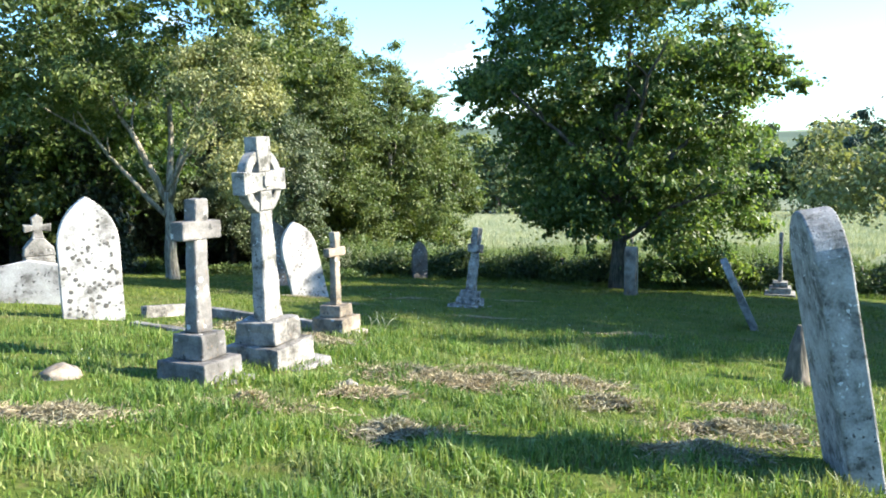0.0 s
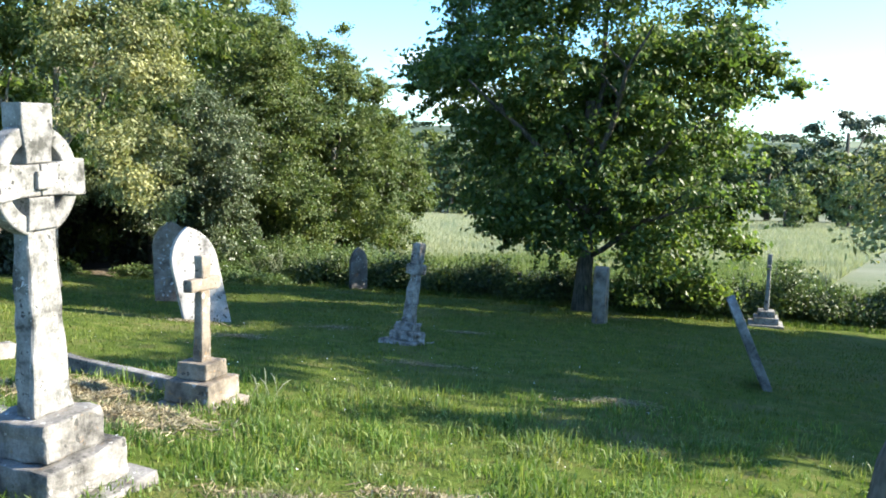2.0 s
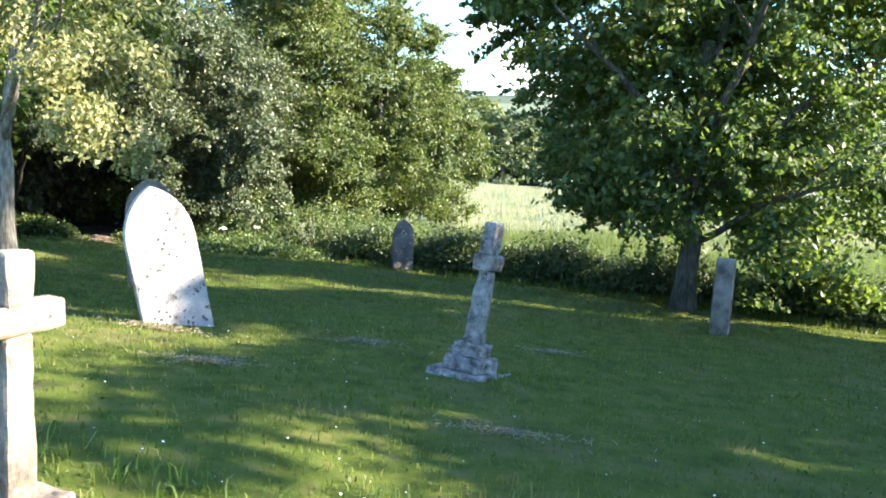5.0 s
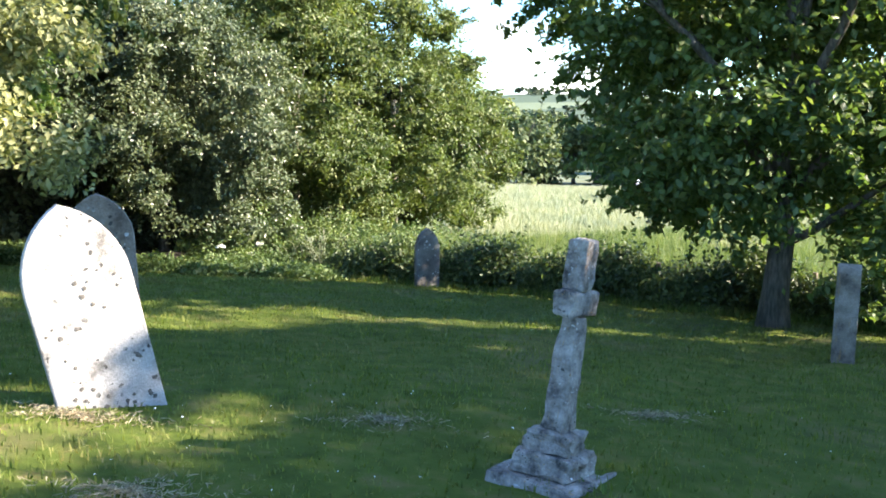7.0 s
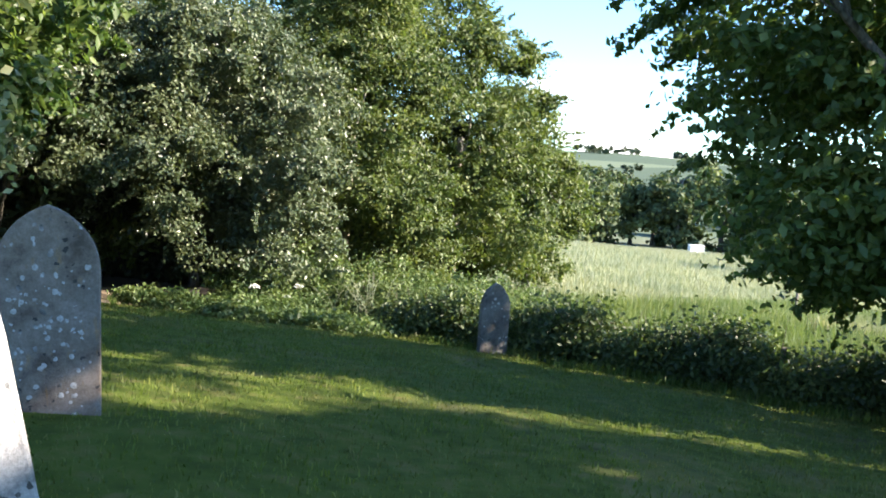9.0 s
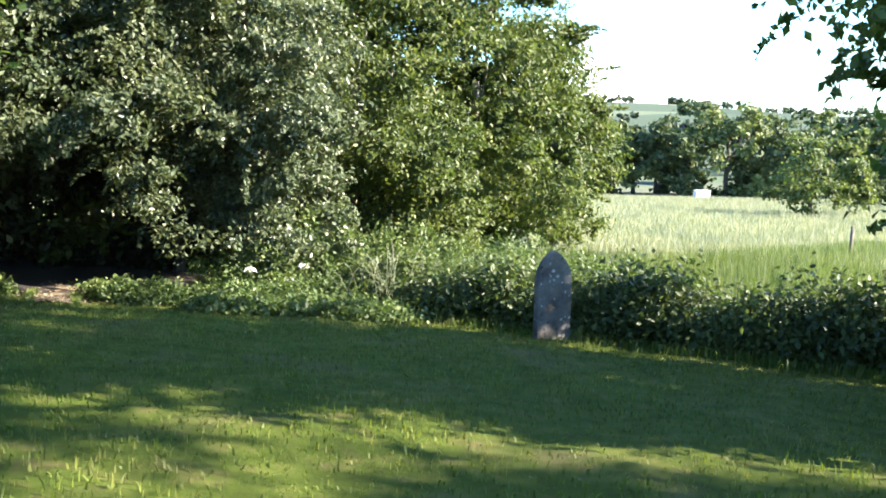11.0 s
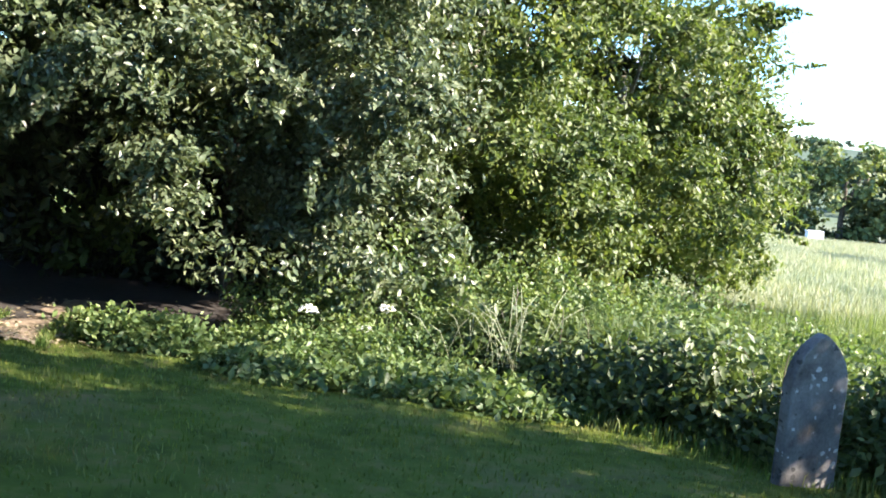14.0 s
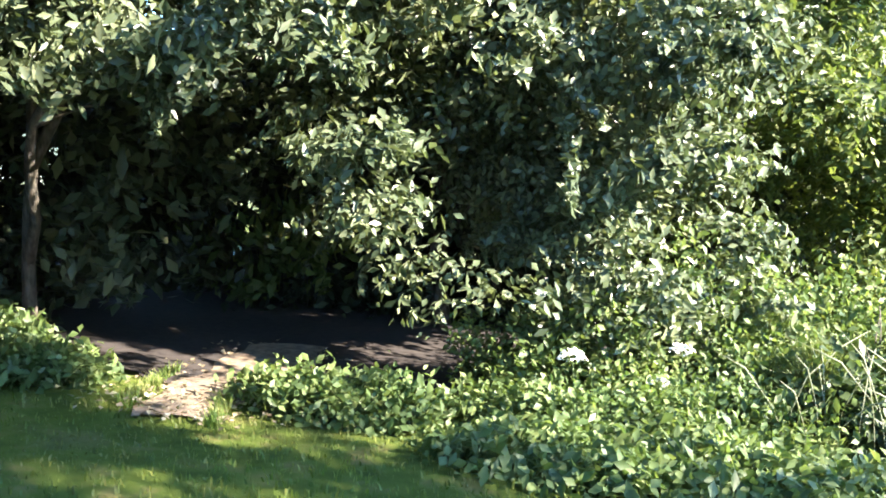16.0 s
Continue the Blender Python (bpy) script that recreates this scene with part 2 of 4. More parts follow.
SOIL = plain("leaf_litter", (0.19, 0.145, 0.095), 0.95, 12.0, 0.5)
# near-black colour for shade painted on the ground below bushes and hedge
GROUNDSHADE = plain("ground_shade", (0.024, 0.019, 0.014), 0.95, 14.0, 0.5)
DARKCRUST = plain("dark_lichen", (0.09, 0.085, 0.075), 0.95, 60, 0.4)
PALECRUST = plain("pale_lichen", (0.42, 0.41, 0.38), 0.95, 60, 0.3)
WIRE = plain("wire", (0.12, 0.11, 0.1), 0.5, 60)
WHITEPAINT = plain("white_box", (0.75, 0.75, 0.73), 0.6, 5, 0.08)


# ---- mesh helpers ----
def part(name, bm, mat, parent=None, label=""):
    """Link a bmesh as one mesh object."""
    me = bpy.data.meshes.new(name)
    bm.to_mesh(me)
    bm.free()
    me.materials.append(mat)
    ob = new(name, me)
    if parent:
        ob.parent = parent
    if label:
        tagged(ob, label)
    return ob


def thing(name, x, y, z, label, category, group="", rx=0, ry=0, rz=0):
    ob = new(name)
    ob.empty_display_size = 0.1
    ob.matrix_world = pose(x, y, z, rx, ry, rz)
    return tagged(ob, label, category, group)


def soup(name, verts, sizes, faces, mat, parent=None, label="", kind=""):
    """A mesh out of numpy arrays: verts (n, 3), the face sizes and the flat corner list."""
    me = bpy.data.meshes.new(name)
    me.vertices.add(len(verts))
    me.vertices.foreach_set("co", np.asarray(verts, np.float32).ravel())
    me.loops.add(len(faces))
    me.loops.foreach_set("vertex_index", np.asarray(faces, np.int32))
    starts = np.concatenate([[0], np.cumsum(sizes)[:-1]]).astype(np.int32)
    me.polygons.add(len(sizes))
    me.polygons.foreach_set("loop_start", starts)
    me.polygons.foreach_set("loop_total", np.asarray(sizes, np.int32))
    me.update(calc_edges=True)
    me.materials.append(mat)
    ob = new(name, me)
    if parent:
        ob.parent = parent
    return tagged(ob, label, "", "", kind)


def rough_bm(bm, amount, scale, seed=0):
    """Wear: push vertices about by smooth noise."""
    for v in bm.verts:
        p = v.co * scale + Vector((seed * 7.3, seed * 3.1, 0))
        v.co += noise.noise_vector(p) * amount
    return bm


def block(w, d, h, z0=0.0, taper=0.0, bevel=0.012, cuts=3, wear=0.006, seed=0, x0=0.0, y0=0.0):
    """A worn stone block standing on z0."""
    bm = bmesh.new()
    bmesh.ops.create_cube(bm, size=1)
    for v in bm.verts:
        k = 1 - taper * (v.co.z + 0.5)
        v.co = Vector((v.co.x * w * k, v.co.y * d * k, (v.co.z + 0.5) * h))
    bmesh.ops.bevel(bm, geom=bm.edges[:], offset=bevel, segments=2, profile=0.5, affect="EDGES")
    bmesh.ops.subdivide_edges(bm, edges=[e for e in bm.edges if e.calc_length() > 0.08], cuts=cuts, use_grid_fill=True)
    rough_bm(bm, wear, 9.0, seed)
    rough_bm(bm, wear * 0.5, 31.0, seed + 3)
    bmesh.ops.translate(bm, verts=bm.verts, vec=(x0, y0, z0))
    return bm


def slab(points, thick, bevel=0.012, wear=0.004, seed=0):
    """A slab: an outline in x and z given thickness in y, with eased edges."""
    bm = bmesh.new()
    ring = [bm.verts.new((x, -thick / 2, z)) for x, z in points]
    face = bm.faces.new(ring)
    out = bmesh.ops.extrude_face_region(bm, geom=[face])
    bmesh.ops.translate(bm, verts=[v for v in out["geom"] if isinstance(v, bmesh.types.BMVert)], vec=(0, thick, 0))
    bmesh.ops.recalc_face_normals(bm, faces=bm.faces)
    rim = [e for e in bm.edges if abs(e.verts[0].co.y - e.verts[1].co.y) < 1e-6]
    bmesh.ops.bevel(bm, geom=rim, offset=bevel, segments=2, profile=0.5, affect="EDGES", clamp_overlap=True)
    rough_bm(bm, wear * 0.6, 5.0, seed)
    return bm


def arch_outline(w, h, rise, pointed=True, steps=9):
    """The outline of a headstone: a gothic or a round head on straight sides."""
    pts = [(-w / 2, -0.25), (w / 2, -0.25), (w / 2, (h - rise) * 0.5)]
    for i in range(steps + 1):
        a = i / steps
        if pointed:
            r = (rise * rise + w * w / 4) / w
            ang = a * math.asin(min(1.0, rise / r))
            pts.append((w / 2 - r + r * math.cos(ang), h - rise + r * math.sin(ang)))
        else:
            pts.append((w / 2 * math.cos(a * math.pi / 2), h - rise + rise * math.sin(a * math.pi / 2)))
    left = [(-x, z) for x, z in reversed(pts[2:])]
    return pts + (left[1:] if abs(pts[-1][0]) < 1e-4 else left)


def tube(bm, path, radii, sides=8):
    """A tapering limb along a list of points."""
    rings = []
    for i, p in enumerate(path):
        a = Vector(path[max(0, i - 1)])
        b = Vector(path[min(len(path) - 1, i + 1)])
        d = (b - a).normalized()
        ref = Vector((1, 0, 0)) if abs(d.x) < 0.8 else Vector((0, 1, 0))
        su = (ref - d * ref.dot(d)).normalized()
        sv = d.cross(su)
        ring = []
        for k in range(sides):
            an = 2 * math.pi * k / sides
            r = radii[i] * (1 + 0.12 * noise.noise(Vector((k * 1.7, i * 0.9, radii[0] * 31))))
            ring.append(bm.verts.new(Vector(p) + su * (r * math.cos(an)) + sv * (r * math.sin(an))))
        rings.append(ring)
    for r0, r1 in zip(rings, rings[1:]):
        for k in range(sides):
            bm.faces.new((r0[k], r0[(k + 1) % sides], r1[(k + 1) % sides], r1[k])).smooth = True
    bm.faces.new(rings[-1])
    bm.faces.new(list(reversed(rings[0])))
    return bm


def bend(a, b, sag, steps=6, seed=0, wob=0.08):
    """A crooked line from a to b."""
    a, b = Vector(a), Vector(b)
    out = []
    for i in range(steps + 1):
        u = i / steps
        w = noise.noise_vector(Vector((seed * 5.1 + u * 3, seed, 0.3))) * wob * (b - a).length * math.sin(math.pi * min(1, u * 1.0)) if 0 < i < steps else Vector()
        out.append(a.lerp(b, u) + Vector((0, 0, sag * math.sin(math.pi * u))) + w)
    return out


# ---- ground ----
def lie(x, y):
    """Height of the turf: a lawn that falls away, a field below it, hills beyond."""
    x, y = np.asarray(x, float), np.asarray(y, float)
    xc = np.clip(x, -13, 16)
    yc = np.clip(y, -12, 28)
    z = 0.104 - 0.087 * xc - 0.0723 * yc + 0.0018 * xc * yc - 0.00126 * yc * yc
    r = np.hypot(x, y)
    z = z - 0.067 * np.clip(y - 28, 0, 160)
    z = z + 0.02 * np.sin(x * 1.3 + 0.5 * y) * np.sin(y * 0.9 - 0.4 * x) + 0.012 * np.sin(x * 3.1 - y * 2.3)
    s = np.clip((r - 205) / 720, 0, 1)
    z = z + (21 + 5 * np.sin(x * 0.006 + 1.0) + 4 * np.sin(x * 0.017)) * s * s * (3 - 2 * s)
    return z - 0.03 * np.clip(r - 1000, 0, None)


def lie1(x, y):
    return float(lie(x, y))


def axis(lo, hi, step, far):
    core = np.arange(lo, hi + 1e-6, step)
    out = [hi]
    d = step
    while out[-1] < far:
        d *= 1.13
        out.append(out[-1] + d)
    inn = [lo]
    d = step
    while inn[-1] > -far:
        d *= 1.13
        inn.append(inn[-1] - d)
    return np.concatenate([inn[:0:-1], core, out[1:]])


gx, gy = axis(-14, 14, 0.2, 2200), axis(-2, 34, 0.2, 2200)
GX, GY = np.meshgrid(gx, gy)
GZ = lie(GX, GY)
nx, ny = len(gx), len(gy)
idx = np.arange(nx * ny).reshape(ny, nx)
quads = np.stack([idx[:-1, :-1], idx[:-1, 1:], idx[1:, 1:], idx[1:, :-1]], -1).reshape(-1, 4)
ground = soup("ground", np.stack([GX, GY, GZ], -1).reshape(-1, 3), np.full(len(quads), 4), quads.ravel(), TURF)
ground.data.polygons.foreach_set("use_smooth", np.ones(len(quads), bool))
tagged(ground, "sloping mown churchyard turf running down into a pale hay field", "ground", "", "structure")


# ---- foliage helpers ----
def unit(rng, n):
    v = rng.normal(size=(n, 3))
    return v / np.linalg.norm(v, axis=1, keepdims=True)


def leaf_mesh(name, centres, size, rng, mat, parent, droop=0.25, slim=0.5, label="", up=0.55, out=None):
    """Folded diamond leaves, one to each centre."""
    n = len(centres)
    size = np.broadcast_to(np.asarray(size, float), (n,)) * rng.uniform(0.65, 1.3, n)
    nor = unit(rng, n) + np.array([0.0, 0.0, up])
    if out is not None:
        nor += out * 0.75
    nor /= np.linalg.norm(nor, axis=1, keepdims=True)
    ax = np.cross(nor, unit(rng, n))
    ax /= np.linalg.norm(ax, axis=1, keepdims=True) + 1e-9
    ax[:, 2] -= droop
    side = np.cross(nor, ax)
    side /= np.linalg.norm(side, axis=1, keepdims=True) + 1e-9
    L, W = (size * 0.5)[:, None], (size * slim * 0.5)[:, None]
    lift = nor * W * 0.35
    v = np.stack([centres - ax * L, centres + side * W + lift, centres + ax * L, centres - side * W + lift], 1).reshape(-1, 3)
    base = np.arange(n)[:, None] * 4
    tri = np.concatenate([base + np.array([0, 1, 2]), base + np.array([0, 2, 3])], 1).reshape(-1)
    ob = soup(name, v, np.full(2 * n, 3), tri, mat, parent, label, "stuff")
    return ob


def crown_points(rng, lobes, n, spray=0.22, per=32, hollow=0.62, flat=1.0, side=None, many=1.0, plume=0.0):
    """Leaf places and outward ways: lobes (x, y, z, rx, ry, rz) carry boughs, the boughs carry sprays of leaves.
    many: more and smaller boughs; plume: the share of leaves on thin drooping twigs that break the outline."""
    lobes = np.asarray(lobes, float)
    area = np.array([(a * b) + (a * c) + (b * c) for a, b, c in lobes[:, 3:]])
    m = max(26, int(many * n / per / 30))
    own = rng.choice(len(lobes), m, p=area / area.sum())
    d = unit(rng, m)
    if side is not None:
        flip = (d @ np.asarray(side, float) < -0.35) & (rng.random(m) < 0.75)
        d[flip] *= -1
    rad = hollow + (1.0 - hollow) * rng.random(m) ** 0.6
    bough = lobes[own, :3] + d * lobes[own, 3:] * rad[:, None]
    size = np.minimum.reduce(lobes[own, 3:], axis=1) * rng.uniform(0.22, 0.5, m) / many ** 0.4
    k = max(1, int(n * (1 - plume)) // per)
    which = rng.integers(0, m, k)
    e = unit(rng, k) + d[which] * 0.7 + np.array([0, 0, 0.25])
    e /= np.linalg.norm(e, axis=1, keepdims=True)
    c = bough[which] + e * (size[which] * (0.55 + 0.6 * rng.random(k) ** 0.7))[:, None] * np.array([1.15, 1.15, 0.8])
    pts = np.repeat(c, per, 0)
    out = np.repeat(e, per, 0)
    g = rng.normal(size=pts.shape) * spray * np.array([0.8, 0.8, 0.55 * flat])
    along = np.abs(rng.normal(size=len(pts)))[:, None] * out * spray * 0.6
    pts = pts + g + along
    if plume:
        each = 70
        q = max(1, int(n * plume) // each)
        w = rng.integers(0, m, q)
        f = d[w] * np.array([1, 1, 0.55]) + unit(rng, q) * 0.45
        f /= np.linalg.norm(f, axis=1, keepdims=True)
        long = np.clip(size[w] * rng.uniform(1.0, 2.4, q), 0.35, 1.3)
        u = rng.random((q, each)) ** 0.8
        root = bough[w] + d[w] * size[w][:, None] * 0.4
        p = root[:, None] + f[:, None] * (long[:, None] * u)[..., None]
        p[..., 2] -= 0.16 * long[:, None] * u * u
        p = p + rng.normal(size=p.shape) * (0.5 * spray * (1.15 - u))[..., None] * np.array([1, 1, 0.55])
        pts = np.concatenate([pts, p.reshape(-1, 3)])
        out = np.concatenate([out, np.repeat(f, each, 0)])
    return pts, out


def tree(name, x, y, label, seed, trunk_top, radius, limbs, lobes, n, leaf, mat, bark, category="tree", spray=0.22, per=32,
         hollow=0.62, flat=0.8, floor=None, lean=(0, 0), slim=0.5, side=None, group="", up=0.55, droop=0.25, many=1.6, plume=0.3):
    """A tree or shrub: a tapered trunk, limbs and a crown of single leaves. lobes in world places."""
    rng = np.random.default_rng(seed)
    z = lie1(x, y)
    top = thing(name, x, y, z, label, category, group)
    bm = bmesh.new()
    tip = (lean[0], lean[1], trunk_top)
    path = bend((0, 0, -0.15), tip, 0, 7, seed, 0.018)
    rr = [radius * (1.35 if i == 0 else 1.0 - 0.45 * i / 7) for i in range(8)]
    part("trunk", tube(bm, path, rr, 10), bark, top)
    for i, (u, end, r) in enumerate(limbs):
        start = path[int(u * 7)]
        bm = bmesh.new()
        e = Vector(end) - Vector((x, y, z))
        pl = bend(start, e, 0.12 * (e - start).length * 0.5, 7, seed + i * 3 + 1, 0.07)
        tube(bm, pl, [r * (1 - 0.8 * j / 7) for j in range(8)], 7)
        for j in range(3):
            b0 = pl[3 + j]
            q = e - start
            b1 = b0 + Vector((q.x * 0.2 + rng.normal() * 0.45, q.y * 0.2 + rng.normal() * 0.45, abs(rng.normal()) * 0.5 + 0.2)) * 0.9
            tube(bm, bend(b0, b1, 0.05, 4, seed + j + i, 0.1), [r * 0.4 * (1 - 0.2 * s) for s in range(5)], 5)
        part("limb", bm, bark, top)
    pts, out = crown_points(rng, lobes, n, spray, per, hollow, flat, side, many, plume)
    if floor is not None:
        keep = pts[:, 2] > lie(pts[:, 0], pts[:, 1]) + floor
        pts, out = pts[keep], out[keep]
    pts = pts - np.array([x, y, z])
    leaf_mesh("crown", pts, leaf, rng, mat, top, droop, slim, "", up, out)
    return top


# ---- gravestones ----
def cross_stone(name, x, y, turn, base, shaft_h, shaft_w, arm_w, arm_z, label, mat, base_mat=None, sink=0.06, lean=(0, 0), seed=1, celtic=False, thick=None, worn=1.0):
    """A memorial cross on stepped blocks. base: (width, depth, height) from below."""
    top = thing(name, x, y, lie1(x, y) - sink, label, "gravestone", "", lean[0], lean[1], turn)
    z = 0.0
    for i, (w, d, h) in enumerate(base):
        part("step", block(w, d, h - 0.004, z, 0.02, 0.014, 4, 0.007 * worn * worn, seed + i), base_mat or mat, top)
        z += h
    t = thick or shaft_w * 0.8
    w0, w1 = shaft_w * 0.6, shaft_w * (0.42 if celtic else 0.46)
    zt = z + shaft_h
    za = z + arm_z
    aw = shaft_w * (0.85 if celtic else 0.95)
    hw = shaft_w * 0.5
    low = za - (arm_w * 0.42 if celtic else aw / 2) - z
    part("shaft", block(w0 * 2, t * 1.08, low + 0.01, z - 0.006, 1 - w1 / w0, 0.016, 9, 0.008 * worn, seed + 9), mat, top)
    if celtic:
        nk, fl = aw * 0.44, aw * 0.52
        for sx in (-1, 1):
            arm = [(sx * 0.004, za - nk), (sx * arm_w * 0.2, za - nk), (sx * arm_w * 0.38, za - fl), (sx * arm_w * 0.5, za - fl), (sx * arm_w * 0.5, za + fl),
                   (sx * arm_w * 0.38, za + fl), (sx * arm_w * 0.2, za + nk), (sx * 0.004, za + nk)]
            part("crossarm", slab(arm[::sx], t, 0.01, 0.006, seed + 10), mat, top)
        r5, up = arm_w * 0.5, zt - za
        part("head", slab([(-nk, za + nk + 0.004), (nk, za + nk + 0.004), (nk, za + up * 0.35), (w1 * 1.1, za + up * 0.72), (w1 * 1.1, zt), (-w1 * 1.1, zt), (-w1 * 1.1, za + up * 0.72),
                           (-nk, za + up * 0.35)], t * 0.97, 0.01, 0.006, seed + 11), mat, top)
        part("neck", slab([(-w1, za - arm_w * 0.42 + 0.004), (w1, za - arm_w * 0.42 + 0.004), (w1, za - r5 * 0.8), (nk, za - r5 * 0.42), (nk, za - nk - 0.004), (-nk, za - nk - 0.004), (-nk, za - r5 * 0.42),
                           (-w1, za - r5 * 0.8)], t * 0.97, 0.01, 0.006, seed + 12), mat, top)
    else:
        part("crossarm", block(arm_w, t, aw, za - aw / 2, 0, 0.014, 4, 0.007 * worn, seed + 10), mat, top)
        part("head", block(w1 * 2.1, t * 0.97, zt - za - aw / 2 + 0.006, za + aw / 2 - 0.006, -0.04, 0.014, 4, 0.008 * worn, seed + 11), mat, top)
    if celtic:
        ro, ri = arm_w * 0.45, arm_w * 0.31
        for q in range(4):
            bm = bmesh.new()
            lo, hi = [], []
            for i in range(9):
                an = math.pi / 2 * q + 0.2 + (math.pi / 2 - 0.4) * i / 8
                lo.append((ri * math.cos(an), za + ri * math.sin(an) * 1.05))
                hi.append((ro * math.cos(an), za + ro * math.sin(an) * 1.05))
            part("ring", slab(lo + hi[::-1], t * 0.72, 0.01, 0.004, q), mat, top)
            bm.free()
        for zz, ww in ((za, aw * 0.4),):
            part("boss", block(ww * 1.2, 0.03, ww * 1.2, zz - ww * 0.6, 0, 0.01, 2, 0.006, 4, 0, -t / 2 - 0.008), mat, top)
    return top


def headstone(name, x, y, turn, w, h, rise, thick, label, mat, pointed=True, lean=(0, 0), seed=1, sink=0.02, lichen=None):
    top = thing(name, x, y, lie1(x, y) - sink, label, "gravestone", "", lean[0], lean[1], turn)
    part("slab", slab(arch_outline(w, h, rise, pointed), thick, 0.012, 0.006, seed), mat, top)
    if lichen:
        count, big, low, growth, words = lichen
        rnd = random.Random(seed * 13)
        bm = bmesh.new()
        for _ in range(count):
            x0, z0, rad = rnd.uniform(-0.42, 0.42) * w, (0.05 + rnd.random() ** low * 0.8) * (h - rise * 0.5), big * rnd.uniform(0.3, 1.0)
            ring = []
            for k in range(9):
                an = 2 * math.pi * k / 9
                rr = rad * rnd.uniform(0.7, 1.15)
                ring.append(bm.verts.new((x0 + rr * math.cos(an), -thick / 2 - 0.0045, z0 + rr * math.sin(an))))
            mid = bm.verts.new((x0, -thick / 2 - 0.0065, z0))
            for k in range(9):
                bm.faces.new((mid, ring[k], ring[(k + 1) % 9]))
        tagged(part("lichen", bm, growth, top), words, "", "", "stuff")
    return top


cross_stone("stone_cross", -1.91, 6.64, 66, [(0.66, 0.66, 0.13), (0.46, 0.46, 0.17), (0.29, 0.29, 0.2)], 1.02, 0.15, 0.45, 0.78,
            "grey stone cross on three weathered steps in grass", DARKSTONE, DARKSTONE, 0.13, (0, 2), 1)
cross_stone("celtic_cross", -1.52, 7.45, 66, [(0.78, 0.78, 0.1), (0.56, 0.56, 0.2), (0.4, 0.4, 0.2)], 1.54, 0.21, 0.58, 1.17,
            "tall pale celtic ring cross on stepped stone base", ROUGH, GREYSTONE, 0.1, (0, -2), 5, True, 0.13, 1.6)
cross_stone("stone_cross", -1.22, 9.6, 66, [(0.52, 0.52, 0.1), (0.4, 0.4, 0.17), (0.27, 0.27, 0.13)], 0.8, 0.105, 0.36, 0.58,
            "small brown lichened cross on a stepped base beside kerb", SANDSTONE, SANDSTONE, 0.04, (0, 1), 11)
cross_stone("stone_cross", 0.38, 14.15, 58, [(0.58, 0.52, 0.08), (0.36, 0.34, 0.12), (0.27, 0.25, 0.12)], 1.02, 0.145, 0.34, 0.68,
            "leaning grey cross with broken arm on rocky base", LICHEN, LICHEN, 0.04, (3, 8), 17, worn=2.1)
cross_stone("stone_cross", 8.0, 20.8, 70, [(0.7, 0.7, 0.14), (0.5, 0.5, 0.14), (0.34, 0.34, 0.13)], 1.18, 0.11, 0.3, 0.9,
            "slender stone cross on steps beside the hedge", ROUGH, ROUGH, 0.05, (0, 0), 23)
headstone("headstone", -4.0, 9.85, 28, 0.66, 1.42, 0.55, 0.1, "white marble headstone with gothic pointed top and dark lichen", MARBLE, True, (2, -1), 2, lichen=(60, 0.03, 0.7, DARKCRUST, "dark lichen crust"))
headstone("headstone", 2.32, 4.85, -99, 0.62, 1.58, 0.3, 0.18, "tall grey headstone with round top leaning over, cracked edge", ROUGH, False, (10, 0), 3)
headstone("headstone", -2.33, 15.05, 34, 0.64, 1.42, 0.5, 0.09, "leaning pale headstone with pointed top and spotted lichen", MARBLE, True, (-3, -11), 4, 0.08, lichen=(46, 0.02, 1.6, DARKCRUST, "dark lichen spots"))
headstone("headstone", -3.45, 17.7, 22, 0.62, 1.36, 0.42, 0.1, "brown-grey lichened headstone with pointed top", BROWN, True, (0, -2), 5, lichen=(55, 0.022, 1.0, PALECRUST, "pale round lichen spots"))
headstone("headstone", -0.76, 26.1, 30, 0.5, 1.15, 0.4, 0.1, "narrow dark headstone with pointed top before the brambles", DARKSTONE, True, (0, 0), 6)
headstone("headstone", 4.5, 12.6, 74, 0.55, 1.15, 0.25, 0.1, "badly leaning grey headstone in tree shade", GREYSTONE, False, (-24, 0), 7)
headstone("headstone", 4.06, 19.05, 66, 0.34, 1.1, 0.1, 0.24, "narrow stone pillar headstone under the tree", SANDSTONE, False, (0, 2), 8)

low_tomb = thing("headstone", -5.35, 11.2, lie1(-5.35, 11.2) - 0.02, "low white marble headstone with shallow peaked top", "gravestone", "", 0, 0, 14)
part("slab", slab([(-0.6, -0.2), (0.6, -0.2), (0.6, 0.44), (0.46, 0.45), (0.43, 0.5), (0.0, 0.58), (-0.43, 0.5), (-0.46, 0.45), (-0.6, 0.44)], 0.14, 0.012, 0.004, 12), MARBLE, low_tomb)

ornate = thing("pedestal_monument", -6.6, 14.2, lie1(-6.6, 14.2), "ornate grey pedestal monument with small carved cross", "gravestone", "", 0, 0, 30)
part("plinth", block(0.5, 0.42, 0.55, 0, 0.12, 0.015, 3, 0.01, 31), GREYSTONE, ornate)
part("gable", slab([(-0.24, 0.55), (0.24, 0.55), (0.22, 0.68), (0.08, 0.84), (-0.08, 0.84), (-0.22, 0.68)], 0.34, 0.02, 0.008, 32), GREYSTONE, ornate)
part("finial", slab([(-0.09, 0.83), (0.09, 0.83), (0.07, 0.95), (0.2, 0.93), (0.21, 1.06), (0.08, 1.05), (0.09, 1.16), (0.0, 1.22), (-0.09, 1.16), (-0.08, 1.05),
                     (-0.21, 1.06), (-0.2, 0.93), (-0.07, 0.95)], 0.16, 0.02, 0.008, 33), GREYSTONE, ornate)


